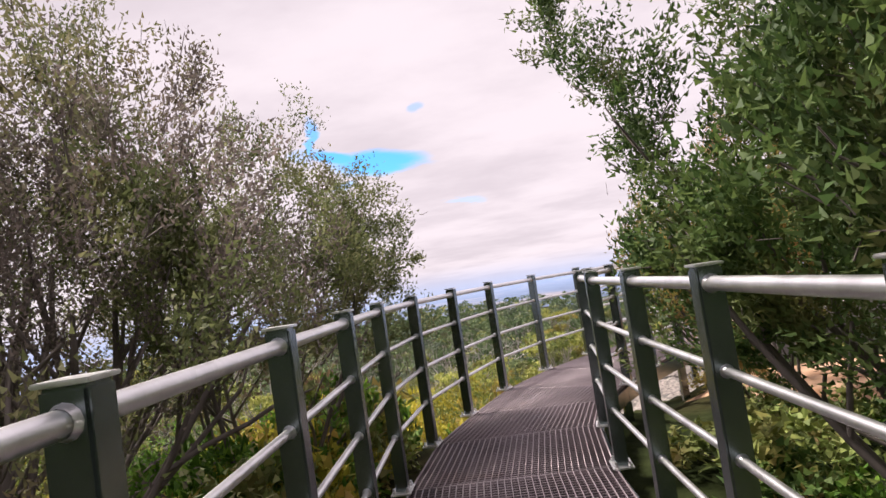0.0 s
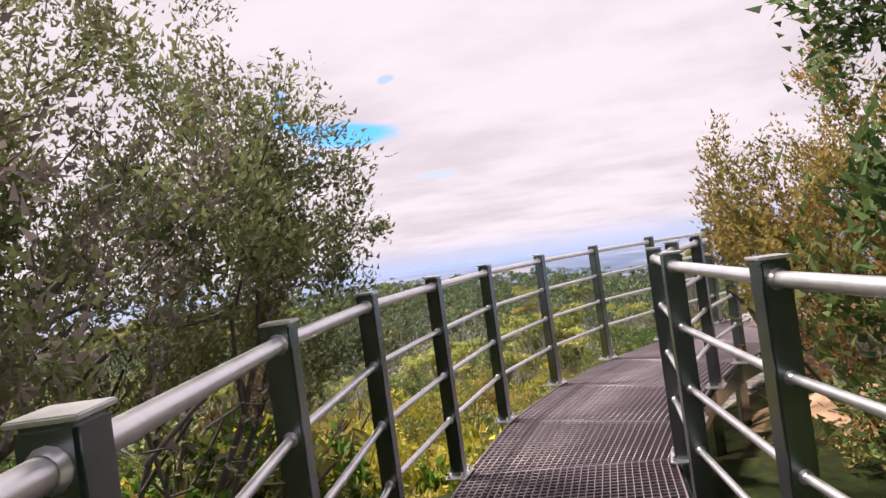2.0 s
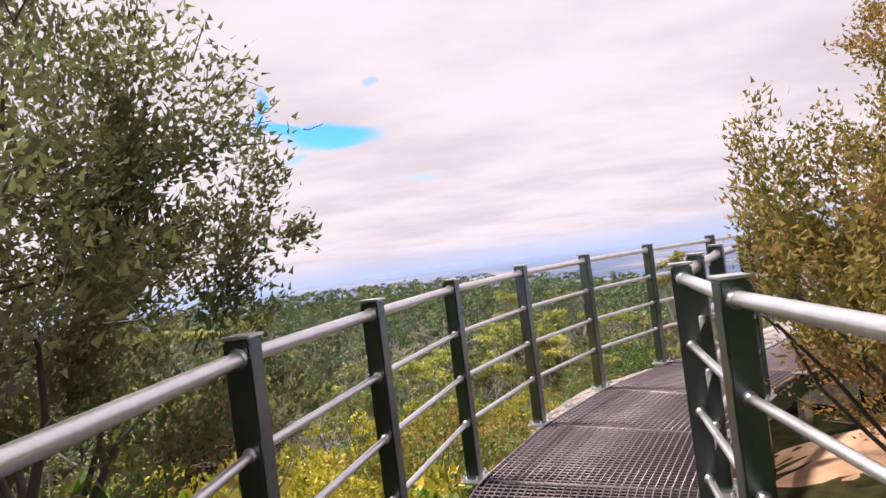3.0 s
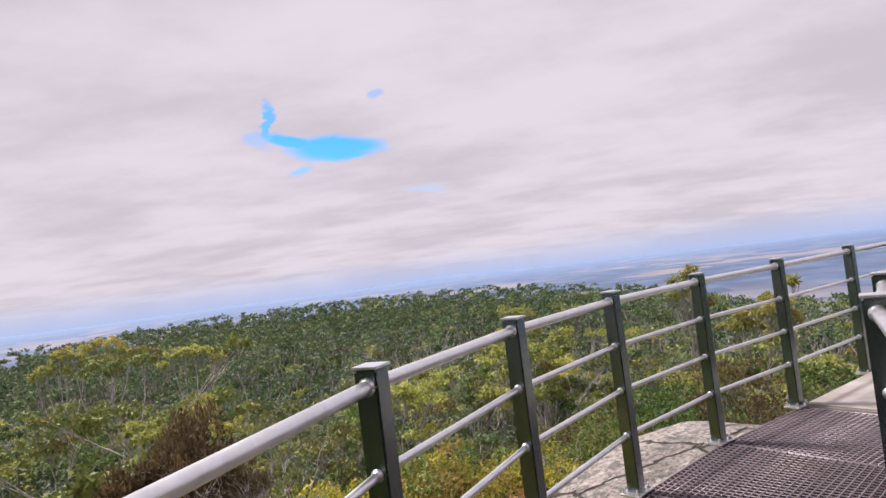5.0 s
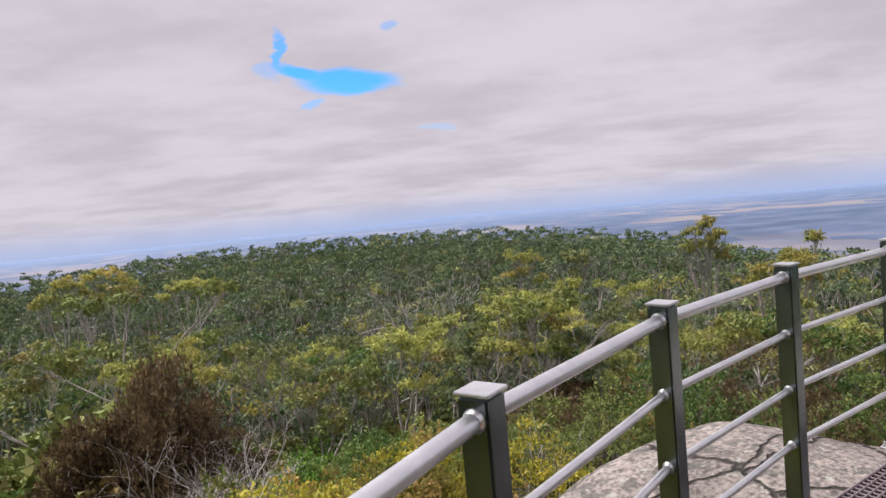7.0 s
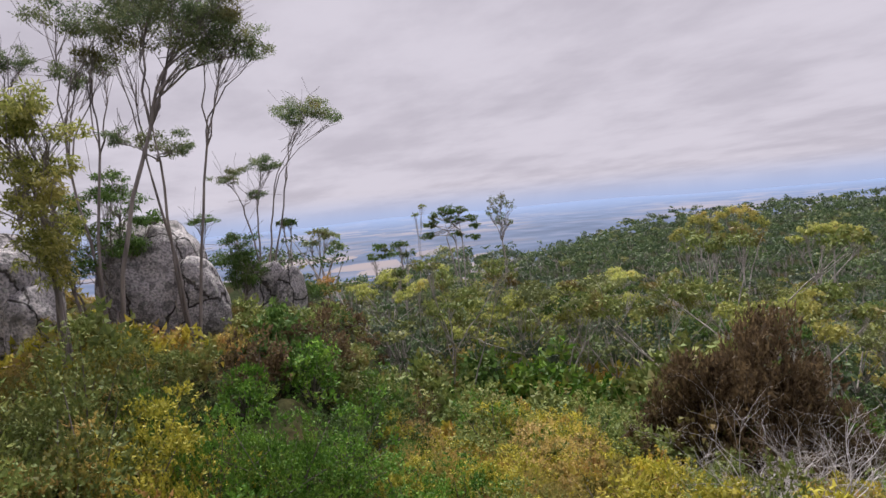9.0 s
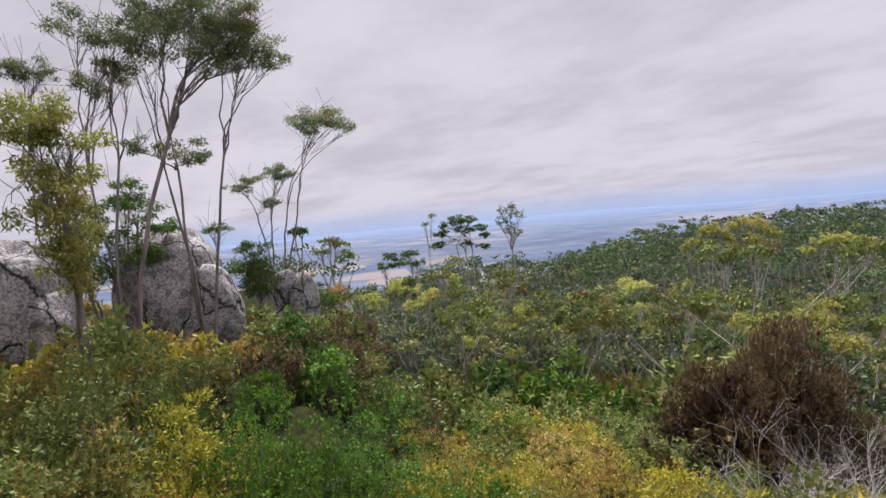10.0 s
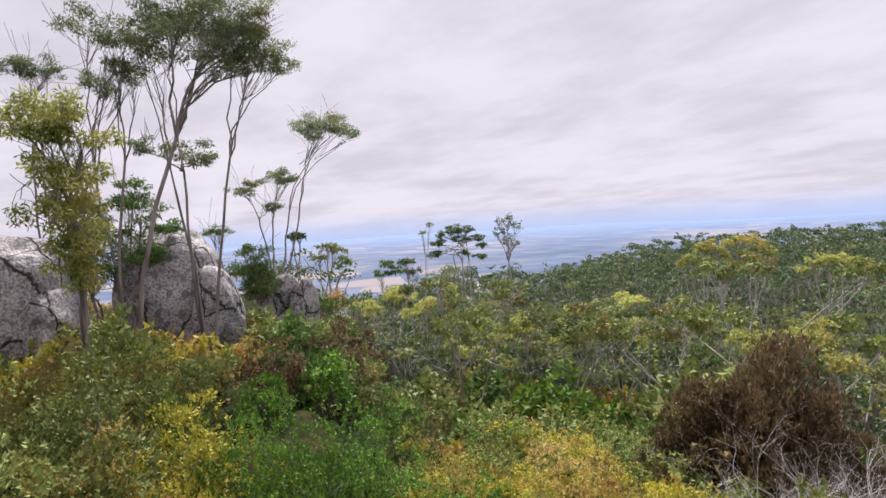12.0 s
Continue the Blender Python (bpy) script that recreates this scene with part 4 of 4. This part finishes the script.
gum_tree(50, "yellow green gum tree on the slope below the walkway", (-24.8, 36), [(-24.6, -4.0, 36, 0.62), (-26.2, -4.5, 36, 0.6), (-25.4, -5.6, 36, 0.5), (-23.9, -5.6, 36, 0.5), (-25.5, -3.5, 36, 0.5), (-26.6, -6.4, 36, 0.4)], 2, L_LIME, **LIME)
gum_tree(51, "yellow green gum tree on the slope below the walkway", (-32.0, 34), [(-31.4, -7.4, 34, 0.6), (-32.4, -6.8, 34, 0.6), (-30.6, -8.6, 34, 0.5), (-33.2, -8.2, 34, 0.5), (-33.6, -5.2, 34, 0.45)], 2, L_LIME, **LIME)
gum_tree(52, "yellow green gum tree on the slope below the walkway", (-31.0, 30), [(-30.2, -7.5, 30, 0.9), (-32.0, -7.0, 30, 0.9), (-29.2, -8.6, 30, 0.8)], 2, L_LIME, **BIG)
gum_tree(53, "olive gum tree above the valley woods", (-9.4, 55), [(-8.6, -5.2, 55, 0.9), (-10.2, -5.4, 55, 0.9), (-9.4, -6.6, 55, 0.8), (-8.0, -6.8, 55, 0.7), (-10.8, -7.4, 55, 0.7)], 2, L_LIME, **LIME)
gum_tree(54, "olive gum tree above the valley woods", (-14.2, 50), [(-13.6, -5.6, 50, 0.8), (-15.0, -5.9, 50, 0.8), (-14.2, -7.2, 50, 0.8)], 2, W_OLIVE, **LIME)


def valley_gums():
    rng = np.random.default_rng(404)
    mats = (L_LIME, L_OLIVE, W_OLIVE, L_GUM, L_LIME, L_OLIVE, L_DARK)
    names = ("lime green", "olive", "olive", "grey green", "lime green", "olive", "dark green")
    for i, bearing in enumerate(np.linspace(-40, 59, 120)):
        bearing = bearing + rng.uniform(-1, 1)
        r = rng.uniform(19, 46) if bearing < 36 else rng.uniform(22, 50)
        x, y = polar(bearing, r, EYE[0], EYE[1])
        g = ground_height(x, y)
        h = rng.uniform(3.8, 5.6) if bearing < 36 else rng.uniform(4.6, 6.6)
        clumps = []
        for _ in range(int(rng.integers(4, 7))):
            db, dr, dz = rng.normal() * 62 / r, rng.normal() * 0.8, rng.uniform(-1.7, 0.25)
            clumps.append((bearing + db, math.degrees(math.atan2(g + h + dz - EYE[2], r + dr)), r + dr, rng.uniform(0.45, 0.85)))
        gum_tree(500 + i, "slender " + names[i % 7] + " gum tree in the valley", (bearing, r), clumps, int(rng.integers(1, 4)), mats[i % 7],
                 leaf=(0.15, 0.085), per=540, radius=0.06, flat=0.45, spread_feet=0.25)


valley_gums()


def dead_trees():
    for seed, bearing, r, h, rad in ((61, 2.6, 56, 5.0, 0.11), (62, -3.6, 52, 4.8, 0.11), (63, -5.5, 52, 4.4, 0.10), (60, 0.4, 54, 4.4, 0.09), (59, -1.6, 56, 4.6, 0.09), (64, 5.0, 62, 3.8, 0.10), (65, -10, 45, 2.8, 0.07), (81, 3.0, 50, 3.4, 0.08), (82, 14, 60, 3.4, 0.08), (83, 33, 62, 3.4, 0.08), (84, 41, 70, 3.6, 0.09),
                                     (66, 36, 48, 2.8, 0.07), (67, -14, 40, 2.6, 0.06), (68, 9, 40, 2.4, 0.06)):
        t = tree("dead_tree", seed, polar(bearing, r), 2, h, 0.35, rad, 3, DEADT, 0, 0, (0, 0), None, M_DEAD, 5)
        tagged(t, "bleached leafless tree standing in the valley woods", "tree", "dead trees")
    for seed, bearing, r, h in ((71, 24.5, 7.8, 1.15), (72, 21.0, 7.6, 1.1), (73, 4.0, 6.6, 0.6), (74, -9, 6.0, 0.6), (75, 26, 9.4, 0.7), (76, 22.5, 9.6, 0.8), (77, 28.0, 8.6, 0.6),
                             (78, 19.0, 9.2, 0.7), (79, 20.5, 10.2, 0.7)):
        t = tree("dead_shrub", seed, polar(bearing, r), 6, h * 1.15, 0.9, 0.015, 3, DEADT, 0, 0, (0, 0), None, M_DEAD, 3)
        tagged(t, "grey tangle of dead twigs in the heath", "shrub", "dead shrubs")
    x, y = polar(40.8, 30)
    segs = [((0, 0, 0), (-0.25, 0.2, 0.9), 0.07, 0.06), ((-0.25, 0.2, 0.9), (-0.75, 0.5, 1.7), 0.06, 0.045), ((-0.75, 0.5, 1.7), (-0.9, 0.6, 2.5), 0.045, 0.02),
            ((-0.25, 0.2, 0.9), (0.1, 0.1, 1.5), 0.035, 0.015)]
    ob = new("dead_tree")
    part("trunk", rods("trunk", segs, 7), M_DEAD, ob)
    ob.matrix_basis = pose(x, y, ground_height(x, y) + 1.2)
    tagged(ob, "leaning bleached trunk rising out of the scrub", "tree", "dead trees")


dead_trees()


def mound(name, seed, leaves, size, leaf_mat, lobes=30, wide=0.75, high=0.95, sprig=6, spiky=0.5, fold=0.15):
    """A shrub one metre or so high: stems that end in tufts of leaves, set over an uneven dome."""
    rng = np.random.default_rng(seed)
    d0 = rng.normal(size=(lobes, 3))
    d0[:, 2] = np.abs(d0[:, 2]) * 0.9 + 0.05
    d0 = unit(d0)
    lump = 1 + 0.22 * np.sin(d0[:, 0] * 3.1 + seed) + 0.18 * np.sin(d0[:, 1] * 4.3 + seed * 2)
    c = d0 * np.array([0.66, 0.66, 0.50]) * (np.array([wide, wide, high]) / 0.75) * (lump * rng.uniform(0.30, 1.0, lobes) ** 0.7)[:, None] + np.array([0, 0, 0.16 * high])
    rad = rng.uniform(0.13, 0.27, lobes) * wide / 0.75
    ns = max(4, leaves // sprig)
    li = rng.integers(0, lobes, ns)
    d = unit(rng.normal(size=(ns, 3)) + np.array([0, 0, 0.75]) + d0[li] * 0.5)
    S = c[li] + d * (rad[li] * (1 - 0.45 * rng.uniform(0, 1, ns) ** 2))[:, None] * np.array([1, 1, 0.8])
    S[:, 2] = np.maximum(S[:, 2], 0.05)
    axis = unit(d + np.array([0, 0, spiky]) + rng.normal(size=(ns, 3)) * 0.35)
    k = np.arange(ns * sprig) // sprig
    step = (np.arange(ns * sprig) % sprig) / sprig
    P = S[k] + axis[k] * (step * size[0] * 2.0 * rng.uniform(0.4, 1.2, ns)[k])[:, None] + rng.normal(size=(ns * sprig, 3)) * size[0] * 0.3
    me = leaf_mesh("crown", P, rng, size[0], size[1], axis[k] * 0.7, d[k] * 0.6 + np.array([0, 0, 0.7]), 0.5, fold)
    root = new(name)
    segs = []
    for i in range(lobes):
        mid = c[i] * np.array([0.4, 0.4, 0.5]) + rng.normal(size=3) * 0.04
        segs += [((0, 0, -0.1), mid, 0.010, 0.007), (mid, c[i], 0.007, 0.003)]
    part("stem", rods("stem", segs, 3), M_BARK, root)
    part("crown", me, leaf_mat, root)
    return root


SHRUB_LOOK = {
    "bright": (L_BRIGHT, "bright green leafy heath shrub", 0.9, 1.0),
    "dark": (L_DARK, "dark green dense heath shrub", 0.7, 1.0),
    "olive": (L_OLIVE, "olive green heath shrub", 0.7, 1.0),
    "yellow": (L_YELLOW, "yellow flowering heath shrub", 0.5, 0.8),
    "brown": (L_BROWN, "rusty brown dry heath shrub", 1.1, 1.0),
    "tan": (L_TAN, "straw coloured dry heath shrub", 0.9, 0.8),
    "pink": (L_RUST, "olive shrub with orange tips", 0.5, 0.8),
}


def shrubs():
    kinds = {}
    seed = 200
    for key, (mat, label, spiky, high) in SHRUB_LOOK.items():
        for lod, leaves, size in ((0, 4300, (0.032, 0.0205)), (1, 1900, (0.070, 0.052)), (2, 900, (0.115, 0.095))):
            for variant in range(2 if lod else 1):
                seed += 1
                m = mound("shrub", seed, leaves, size, mat, spiky=spiky * 0.6, high=high, fold=None)
                tagged(m, label, "shrub", key + " heath shrubs")
                kinds[key, lod, variant] = m
    fine = mound("shrub", 299, 17000, (0.044, 0.022), L_BROWN, 34, 0.8, 0.95, 9, 0.9, None)
    tagged(fine, "large rounded rusty brown shrub of fine dry foliage", "shrub", "brown heath shrubs")
    kinds["brown", 3, 0] = kinds["brown", 3, 1] = fine
    used = set()
    rng = np.random.default_rng(77)

    def place(key, x, y, s, lod, tall=1.0):
        lod = 0 if lod == 1 and s > 1.0 else lod
        variant = int(rng.integers(0, 2)) if lod else 0
        near = min(math.hypot(x - q[0], y - q[1]) for q in LEFT + RIGHT)
        s = min(s, max(0.3, (near - 0.30) / 0.95))
        src = kinds[key, lod, variant]
        z = ground_height(x, y) - 0.05
        m = pose(x, y, z, 0, 0, rng.uniform(0, 360))
        if src in used:
            ob = copy_thing(src, m)
        else:
            used.add(src)
            ob = src
        ob.matrix_basis = m @ Matrix.Diagonal((s, s, s * tall, 1))

    def brow(b):
        """Elevation up to which the near scrub reaches, from the end of the walk."""
        return float(np.interp(b, [34, 40, 50, 58, 63, 68, 73, 85, 95], [-17.5, -17, -15.5, -13.6, -9.6, -7.4, -5.4, -4.3, -4.0]))

    def fit_under_brow(b, r, x, y, s, tall):
        if b < 36 or r > 20:
            return s
        step = float(np.interp(r, [3, 5, 7, 9, 11], [-14, -9.5, -5.5, -2.5, 0]))
        top = EYE[2] + r * math.tan(radians(brow(b) + step + rng.uniform(-6.0 if r < 9 else -3.0, 0.3)))
        return max(0.35, min(s, (top - ground_height(x, y)) / (1.02 * tall)))

    def choose(b, r):
        if r < 3.8 and b > 15:
            return str(rng.choice(("yellow", "tan", "yellow", "pink", "yellow")))
        if r < 5.6 and b > 60:
            return str(rng.choice(("dark", "bright", "dark")))
        if r > 13 and 57 < b < 68:
            opts = ("brown", "pink", "olive")
        elif b > 73:
            opts = ("olive", "yellow", "pink", "yellow") if b > 79 or r > 8 else ("bright", "dark", "olive", "bright")
        elif b > 56:
            opts = ("bright", "dark", "bright", "bright", "olive") if r < 10 else ("dark", "olive", "dark", "pink")
        elif b > 38:
            opts = ("yellow", "pink", "yellow", "yellow", "olive", "tan", "yellow") if r < 13 else ("olive", "dark", "bright", "olive", "yellow")
        elif b > 12:
            opts = ("yellow", "olive", "pink", "yellow", "tan", "olive") if r < 10 else ("olive", "bright", "brown", "dark", "olive")
        else:
            opts = ("yellow", "tan", "yellow", "pink", "olive") if r < 6.5 else ("brown", "olive", "dark", "pink", "olive")
        return str(rng.choice(opts))

    def blocked(x, y):
        near = min(math.hypot(x - p[0], y - p[1]) for p in LEFT + RIGHT)
        rock = math.hypot((x - 3.75) / 2.5, (y - 9.7) / 2.0) < 1
        return near < 0.75 or rock or (x > 1.0 and y < 8.5)

    far = []
    for r0, r1, gap, lod, lo, hi in ((1.6, 8.0, 0.86, 0, 0.55, 0.98), (8.0, 17.0, 1.18, 1, 0.65, 1.35), (17.0, 34.0, 2.7, 2, 1.8, 2.8)):
        n = int(2 * r1 / gap)
        for i in range(-n, n + 1):
            for j in range(-n, n + 1):
                x, y = 1.6 + (i + rng.uniform(-0.42, 0.42)) * gap, 6.2 + (j + rng.uniform(-0.42, 0.42)) * gap
                r = math.hypot(x - 1.6, y - 6.2)
                b = math.degrees(math.atan2(1.6 - x, y - 6.2))
                if not (r0 < r <= r1) or not (-42 < b < 104) or blocked(x, y):
                    continue
                s = rng.uniform(lo, hi)
                if r > 12 and b > 57:
                    s = min(s, 0.85)
                if b > 48 and 4.2 < r < 9:
                    if rng.uniform() < (0.86 if r < 5.8 and b > 60 else 0.6):
                        continue
                    s *= 1.7
                if r < 7 and (b < 45 or r < 4.2):
                    s = rng.uniform(1.0, 1.55)
                if b < 24 and r > 7:
                    s = min(s, 0.85 if r < 17 else 1.3)
                if 16 < b < 32 and 6.0 < r < 10.5:
                    s = min(s, 0.6)
                tall = 1.45 if b > 48 and r < 9 else 1.1
                if b > 57 and r > 9:
                    s = min(s, 1.25 if r < 17 else 1.7)
                s = fit_under_brow(b, r, x, y, s * (1.5 if b > 60 and r < 12 else 1.0), tall)
                if r > 10.5:
                    far.append((choose(b, r), x, y, s, 2))
                else:
                    place(choose(b, r), x, y, s, lod, tall)
    for _ in range(34):
        x, y = rng.uniform(-1.9, -0.45), rng.uniform(0.8, 5.4)
        place(str(rng.choice(("yellow", "bright", "olive", "bright"))), x, y, rng.uniform(0.5, 0.85), 1, 1.1)
    for _ in range(70):
        k = int(rng.integers(3, len(LEFT) - 5))
        t = rng.uniform(0, 1)
        d = rng.uniform(0.55, 1.5)
        a = tangent(LEFT, k)
        x = LEFT[k][0] * (1 - t) + LEFT[k + 1][0] * t - math.sin(a) * d
        y = LEFT[k][1] * (1 - t) + LEFT[k + 1][1] * t + math.cos(a) * d
        place(str(rng.choice(("yellow", "yellow", "pink", "bright", "olive"))), x, y, rng.uniform(0.5, 0.85), 2, 1.1)
    for _ in range(30):
        bb, r = rng.uniform(56, 96), rng.uniform(5.5, 12.0)
        x, y = polar(bb, r)
        tall = 1.2
        if blocked(x, y):
            continue
        key = "brown" if 64 < bb < 71 and r > 9 else choose(bb, r)
        place(key, x, y, fit_under_brow(bb, r, x, y, 1.9, tall), 0 if r < 9 else 1, tall)
    for _ in range(30):
        bb, r = rng.uniform(37, 58), rng.uniform(5.2, 11.5)
        x, y = polar(bb, r)
        if not blocked(x, y):
            place(str(rng.choice(("yellow", "pink", "olive", "yellow", "bright", "tan"))), x, y, fit_under_brow(bb, r, x, y, 2.1, 1.0), 0 if r < 8 else 1)
    for _ in range(9):
        bb, r = rng.uniform(79, 94), rng.uniform(5.8, 8.5)
        x, y = polar(bb, r)
        if not blocked(x, y):
            place(str(rng.choice(("olive", "yellow", "pink"))), x, y, min(1.7, fit_under_brow(bb, r + 3, x, y, 2.1, 1.2)), 0, 1.2)
    for bb, r in ((65.5, 13.5), (63.5, 13.0), (62.0, 14.5), (64.4, 15.6), (61.5, 16.8), (63.0, 18.5), (65.4, 18.0), (60.5, 13.4)):
        x, y = polar(bb, r)
        place("olive" if r < 16 else "dark", x, y, 0.85, 1, 1.0)
    for bb, r, tall in ((78.5, 3.9, 1.1), (73.0, 3.8, 1.2), (68.5, 4.1, 1.1), (63.0, 4.6, 1.0), (70.0, 6.2, 1.2), (65.0, 6.6, 1.1)):
        x, y = polar(bb, r)
        place("bright", x, y, 1.15, 0, tall)
    for bb, r, key in ((66.5, 11.5, "brown"), (64.5, 11.8, "brown"), (69.5, 11.4, "pink"), (67.6, 12.2, "brown"), (71.2, 11.2, "pink"), (58.0, 12.5, "brown")):
        x, y = polar(bb, r)
        place(key, x, y, fit_under_brow(bb, r, x, y, 2.0, 1.2), 1, 1.2)
    for _ in range(60):
        x, y = rng.uniform(2.0, 5.6), rng.uniform(-1.5, 6.6)
        near = min(math.hypot(x - q[0], y - q[1]) for q in RIGHT)
        if near > 0.75 and math.hypot((x - 4.3) / 1.5, (y - 6.35) / 1.1) > 1:
            place(str(rng.choice(("olive", "dark", "olive", "bright"))), x, y, rng.uniform(0.4, 0.7), 2, 0.8)
    for bearing, r, s, tall in ((27.0, 12.6, 1.95, 1.95), (23.8, 12.9, 1.85, 1.5), (30.6, 12.2, 1.65, 1.45), (20.4, 13.0, 1.4, 1.1), (33.6, 12.0, 1.1, 1.0), (9.0, 15.0, 1.5, 1.0)):
        x, y = polar(bearing, r)
        place("brown", x, y, s, 3, tall)
    for key, (mat, label, _, _) in SHRUB_LOOK.items():
        vs = []
        for kk, x, y, s, lod in far:
            if kk != key:
                continue
            crown = [c for c in kinds[key, lod, int(rng.integers(0, 2))].children if c.name.startswith("crown")][0].data
            co = np.empty(len(crown.vertices) * 3, np.float32)
            crown.vertices.foreach_get("co", co)
            co = co.reshape(-1, 3) * s
            a = rng.uniform(0, 6.28)
            ca, sa = math.cos(a), math.sin(a)
            vs.append(np.stack([co[:, 0] * ca - co[:, 1] * sa + x, co[:, 0] * sa + co[:, 1] * ca + y, co[:, 2] + ground_height(x, y) - 0.05], 1))
        if vs:
            v = np.concatenate(vs)
            me = mesh_from("heath", v, np.arange(len(v)).reshape(-1, 3))
            tagged(part("heath", me, mat), label.replace("shrub", "scrub") + " further down the slope", "heath", kind="stuff")
    for src in {id(k): k for k in kinds.values()}.values():
        if src not in used:
            for c in list(src.children_recursive):
                bpy.data.objects.remove(c)
            bpy.data.objects.remove(src)


shrubs()


def far_woods():
    """Crowns of the valley and hillside woods, in four looks."""
    rng = np.random.default_rng(9)
    n = 7800
    b = rng.uniform(-50, 70, n)
    r = 26 + 320 * rng.uniform(0, 1, n) ** 1.30
    a = np.radians(b)
    x, y = 1.6 - np.sin(a) * r, 6.2 + np.cos(a) * r
    keep = ~((b > 59) & (r < 36))
    x, y, r, b = x[keep], y[keep], r[keep], b[keep]
    z = terrain(x, y)
    n = len(x)
    h = rng.uniform(3.0, 6.0, n) * np.interp(r, [24, 50, 120, 300], [0.65, 0.9, 1.05, 1.3])
    low = rng.uniform(0, 1, n) < 0.45
    h = np.where(low, h * rng.uniform(0.28, 0.6, n), h)
    cnt = np.where(r < 60, 110, np.where(r < 120, 85, 50))
    u = rng.uniform(0, 1, n) + np.where(low, -0.35, 0) + np.interp(r, [26, 60, 110], [0.10, 0.0, -0.14]) + np.where((b < 8) & (r < 75), 0.14, 0)
    look = np.select([u < 0.48, u < 0.80, u < 0.90], [0, 1, 2], 3)
    wide = np.where(low, h * 2.0, h)
    P, D, K, Z = [], [], [], []
    segs = []
    for i in range(n):
        m = int(cnt[i])
        lobes = int(rng.integers(3, 7))
        lc = rng.normal(size=(lobes, 3)) * np.array([1, 1, 0.45]) * wide[i] * 0.17 + np.array([x[i], y[i], z[i] + h[i] * (0.6 if low[i] else 0.84)])
        d = rng.normal(size=(m, 3))
        d[:, 2] = np.abs(d[:, 2]) - 0.15
        d = unit(d)
        q = lc[rng.integers(0, lobes, m)] + d * np.array([1, 1, 0.6]) * wide[i] * 0.145 * rng.uniform(0.85, 1.08, (m, 1))
        P.append(q)
        D.append(d)
        K.append(np.full(m, look[i]))
        Z.append(np.full(m, r[i]))
        if r[i] < 130 and not low[i]:
            base = np.array([x[i] + rng.normal() * 0.3, y[i] + rng.normal() * 0.3, z[i] - 0.3])
            fork = base + (np.array([x[i], y[i], z[i] + h[i] * 0.8]) - base) * rng.uniform(0.35, 0.6)
            w = 0.05 + 0.012 * h[i]
            segs.append((base, fork, w, w * 0.7))
            for l in lc[:4]:
                segs.append((fork, l, w * 0.5, w * 0.2))
    P, D, K, Z = np.concatenate(P), np.concatenate(D), np.concatenate(K), np.concatenate(Z)
    for kk, (mat, label) in enumerate(((W_DARK, "dark green eucalypt crowns on the far hillside"), (W_GREY, "grey green eucalypt crowns on the far hillside"),
                                       (W_OLIVE, "olive green treetops across the valley"), (L_LIME, "pale yellow green treetops across the valley"))):
        sel = K == kk
        size = np.interp(Z[sel], [20, 60, 121, 350], [0.19, 0.33, 0.52, 0.98])
        me = leaf_mesh("far_woods", P[sel], rng, size, size * 0.75, None, D[sel] * 1.2 + np.array([0, 0, 0.3]), 0.35, None)
        tagged(part("far_woods", me, mat), label, "woods", kind="stuff")
    tagged(part("woodland_trunks", rods("woodland_trunks", segs, 4), M_PALEBARK), "thin grey trunks of the valley woods", "trunks", kind="stuff")


far_woods()


def thicket():
    """Unseen dense bush added behind the walk and inside its curve, for dark reflections."""
    rng = np.random.default_rng(31)
    n = 420
    b = rng.uniform(108, 300, n)
    r = rng.uniform(10.5, 19, n)
    a = np.radians(b)
    x, y = 1.6 - np.sin(a) * r, 3.5 + np.cos(a) * r
    z = terrain(x, y)
    P, D = [], []
    for i in range(n):
        h = rng.uniform(2.5, 5.5)
        d = unit(rng.normal(size=(110, 3)))
        P.append(np.array([x[i], y[i], z[i] + h * 0.55]) + d * np.array([1.3, 1.3, h * 0.5]) * rng.uniform(0.6, 1.05, (110, 1)))
        D.append(d)
    me = leaf_mesh("thicket", np.concatenate(P), rng, 0.34, 0.2, None, np.concatenate(D), 0.6, None)
    tagged(part("thicket", me, W_DARK), "unseen dense dark green bush around the start, added to darken post reflections", "bush", kind="stuff")


thicket()
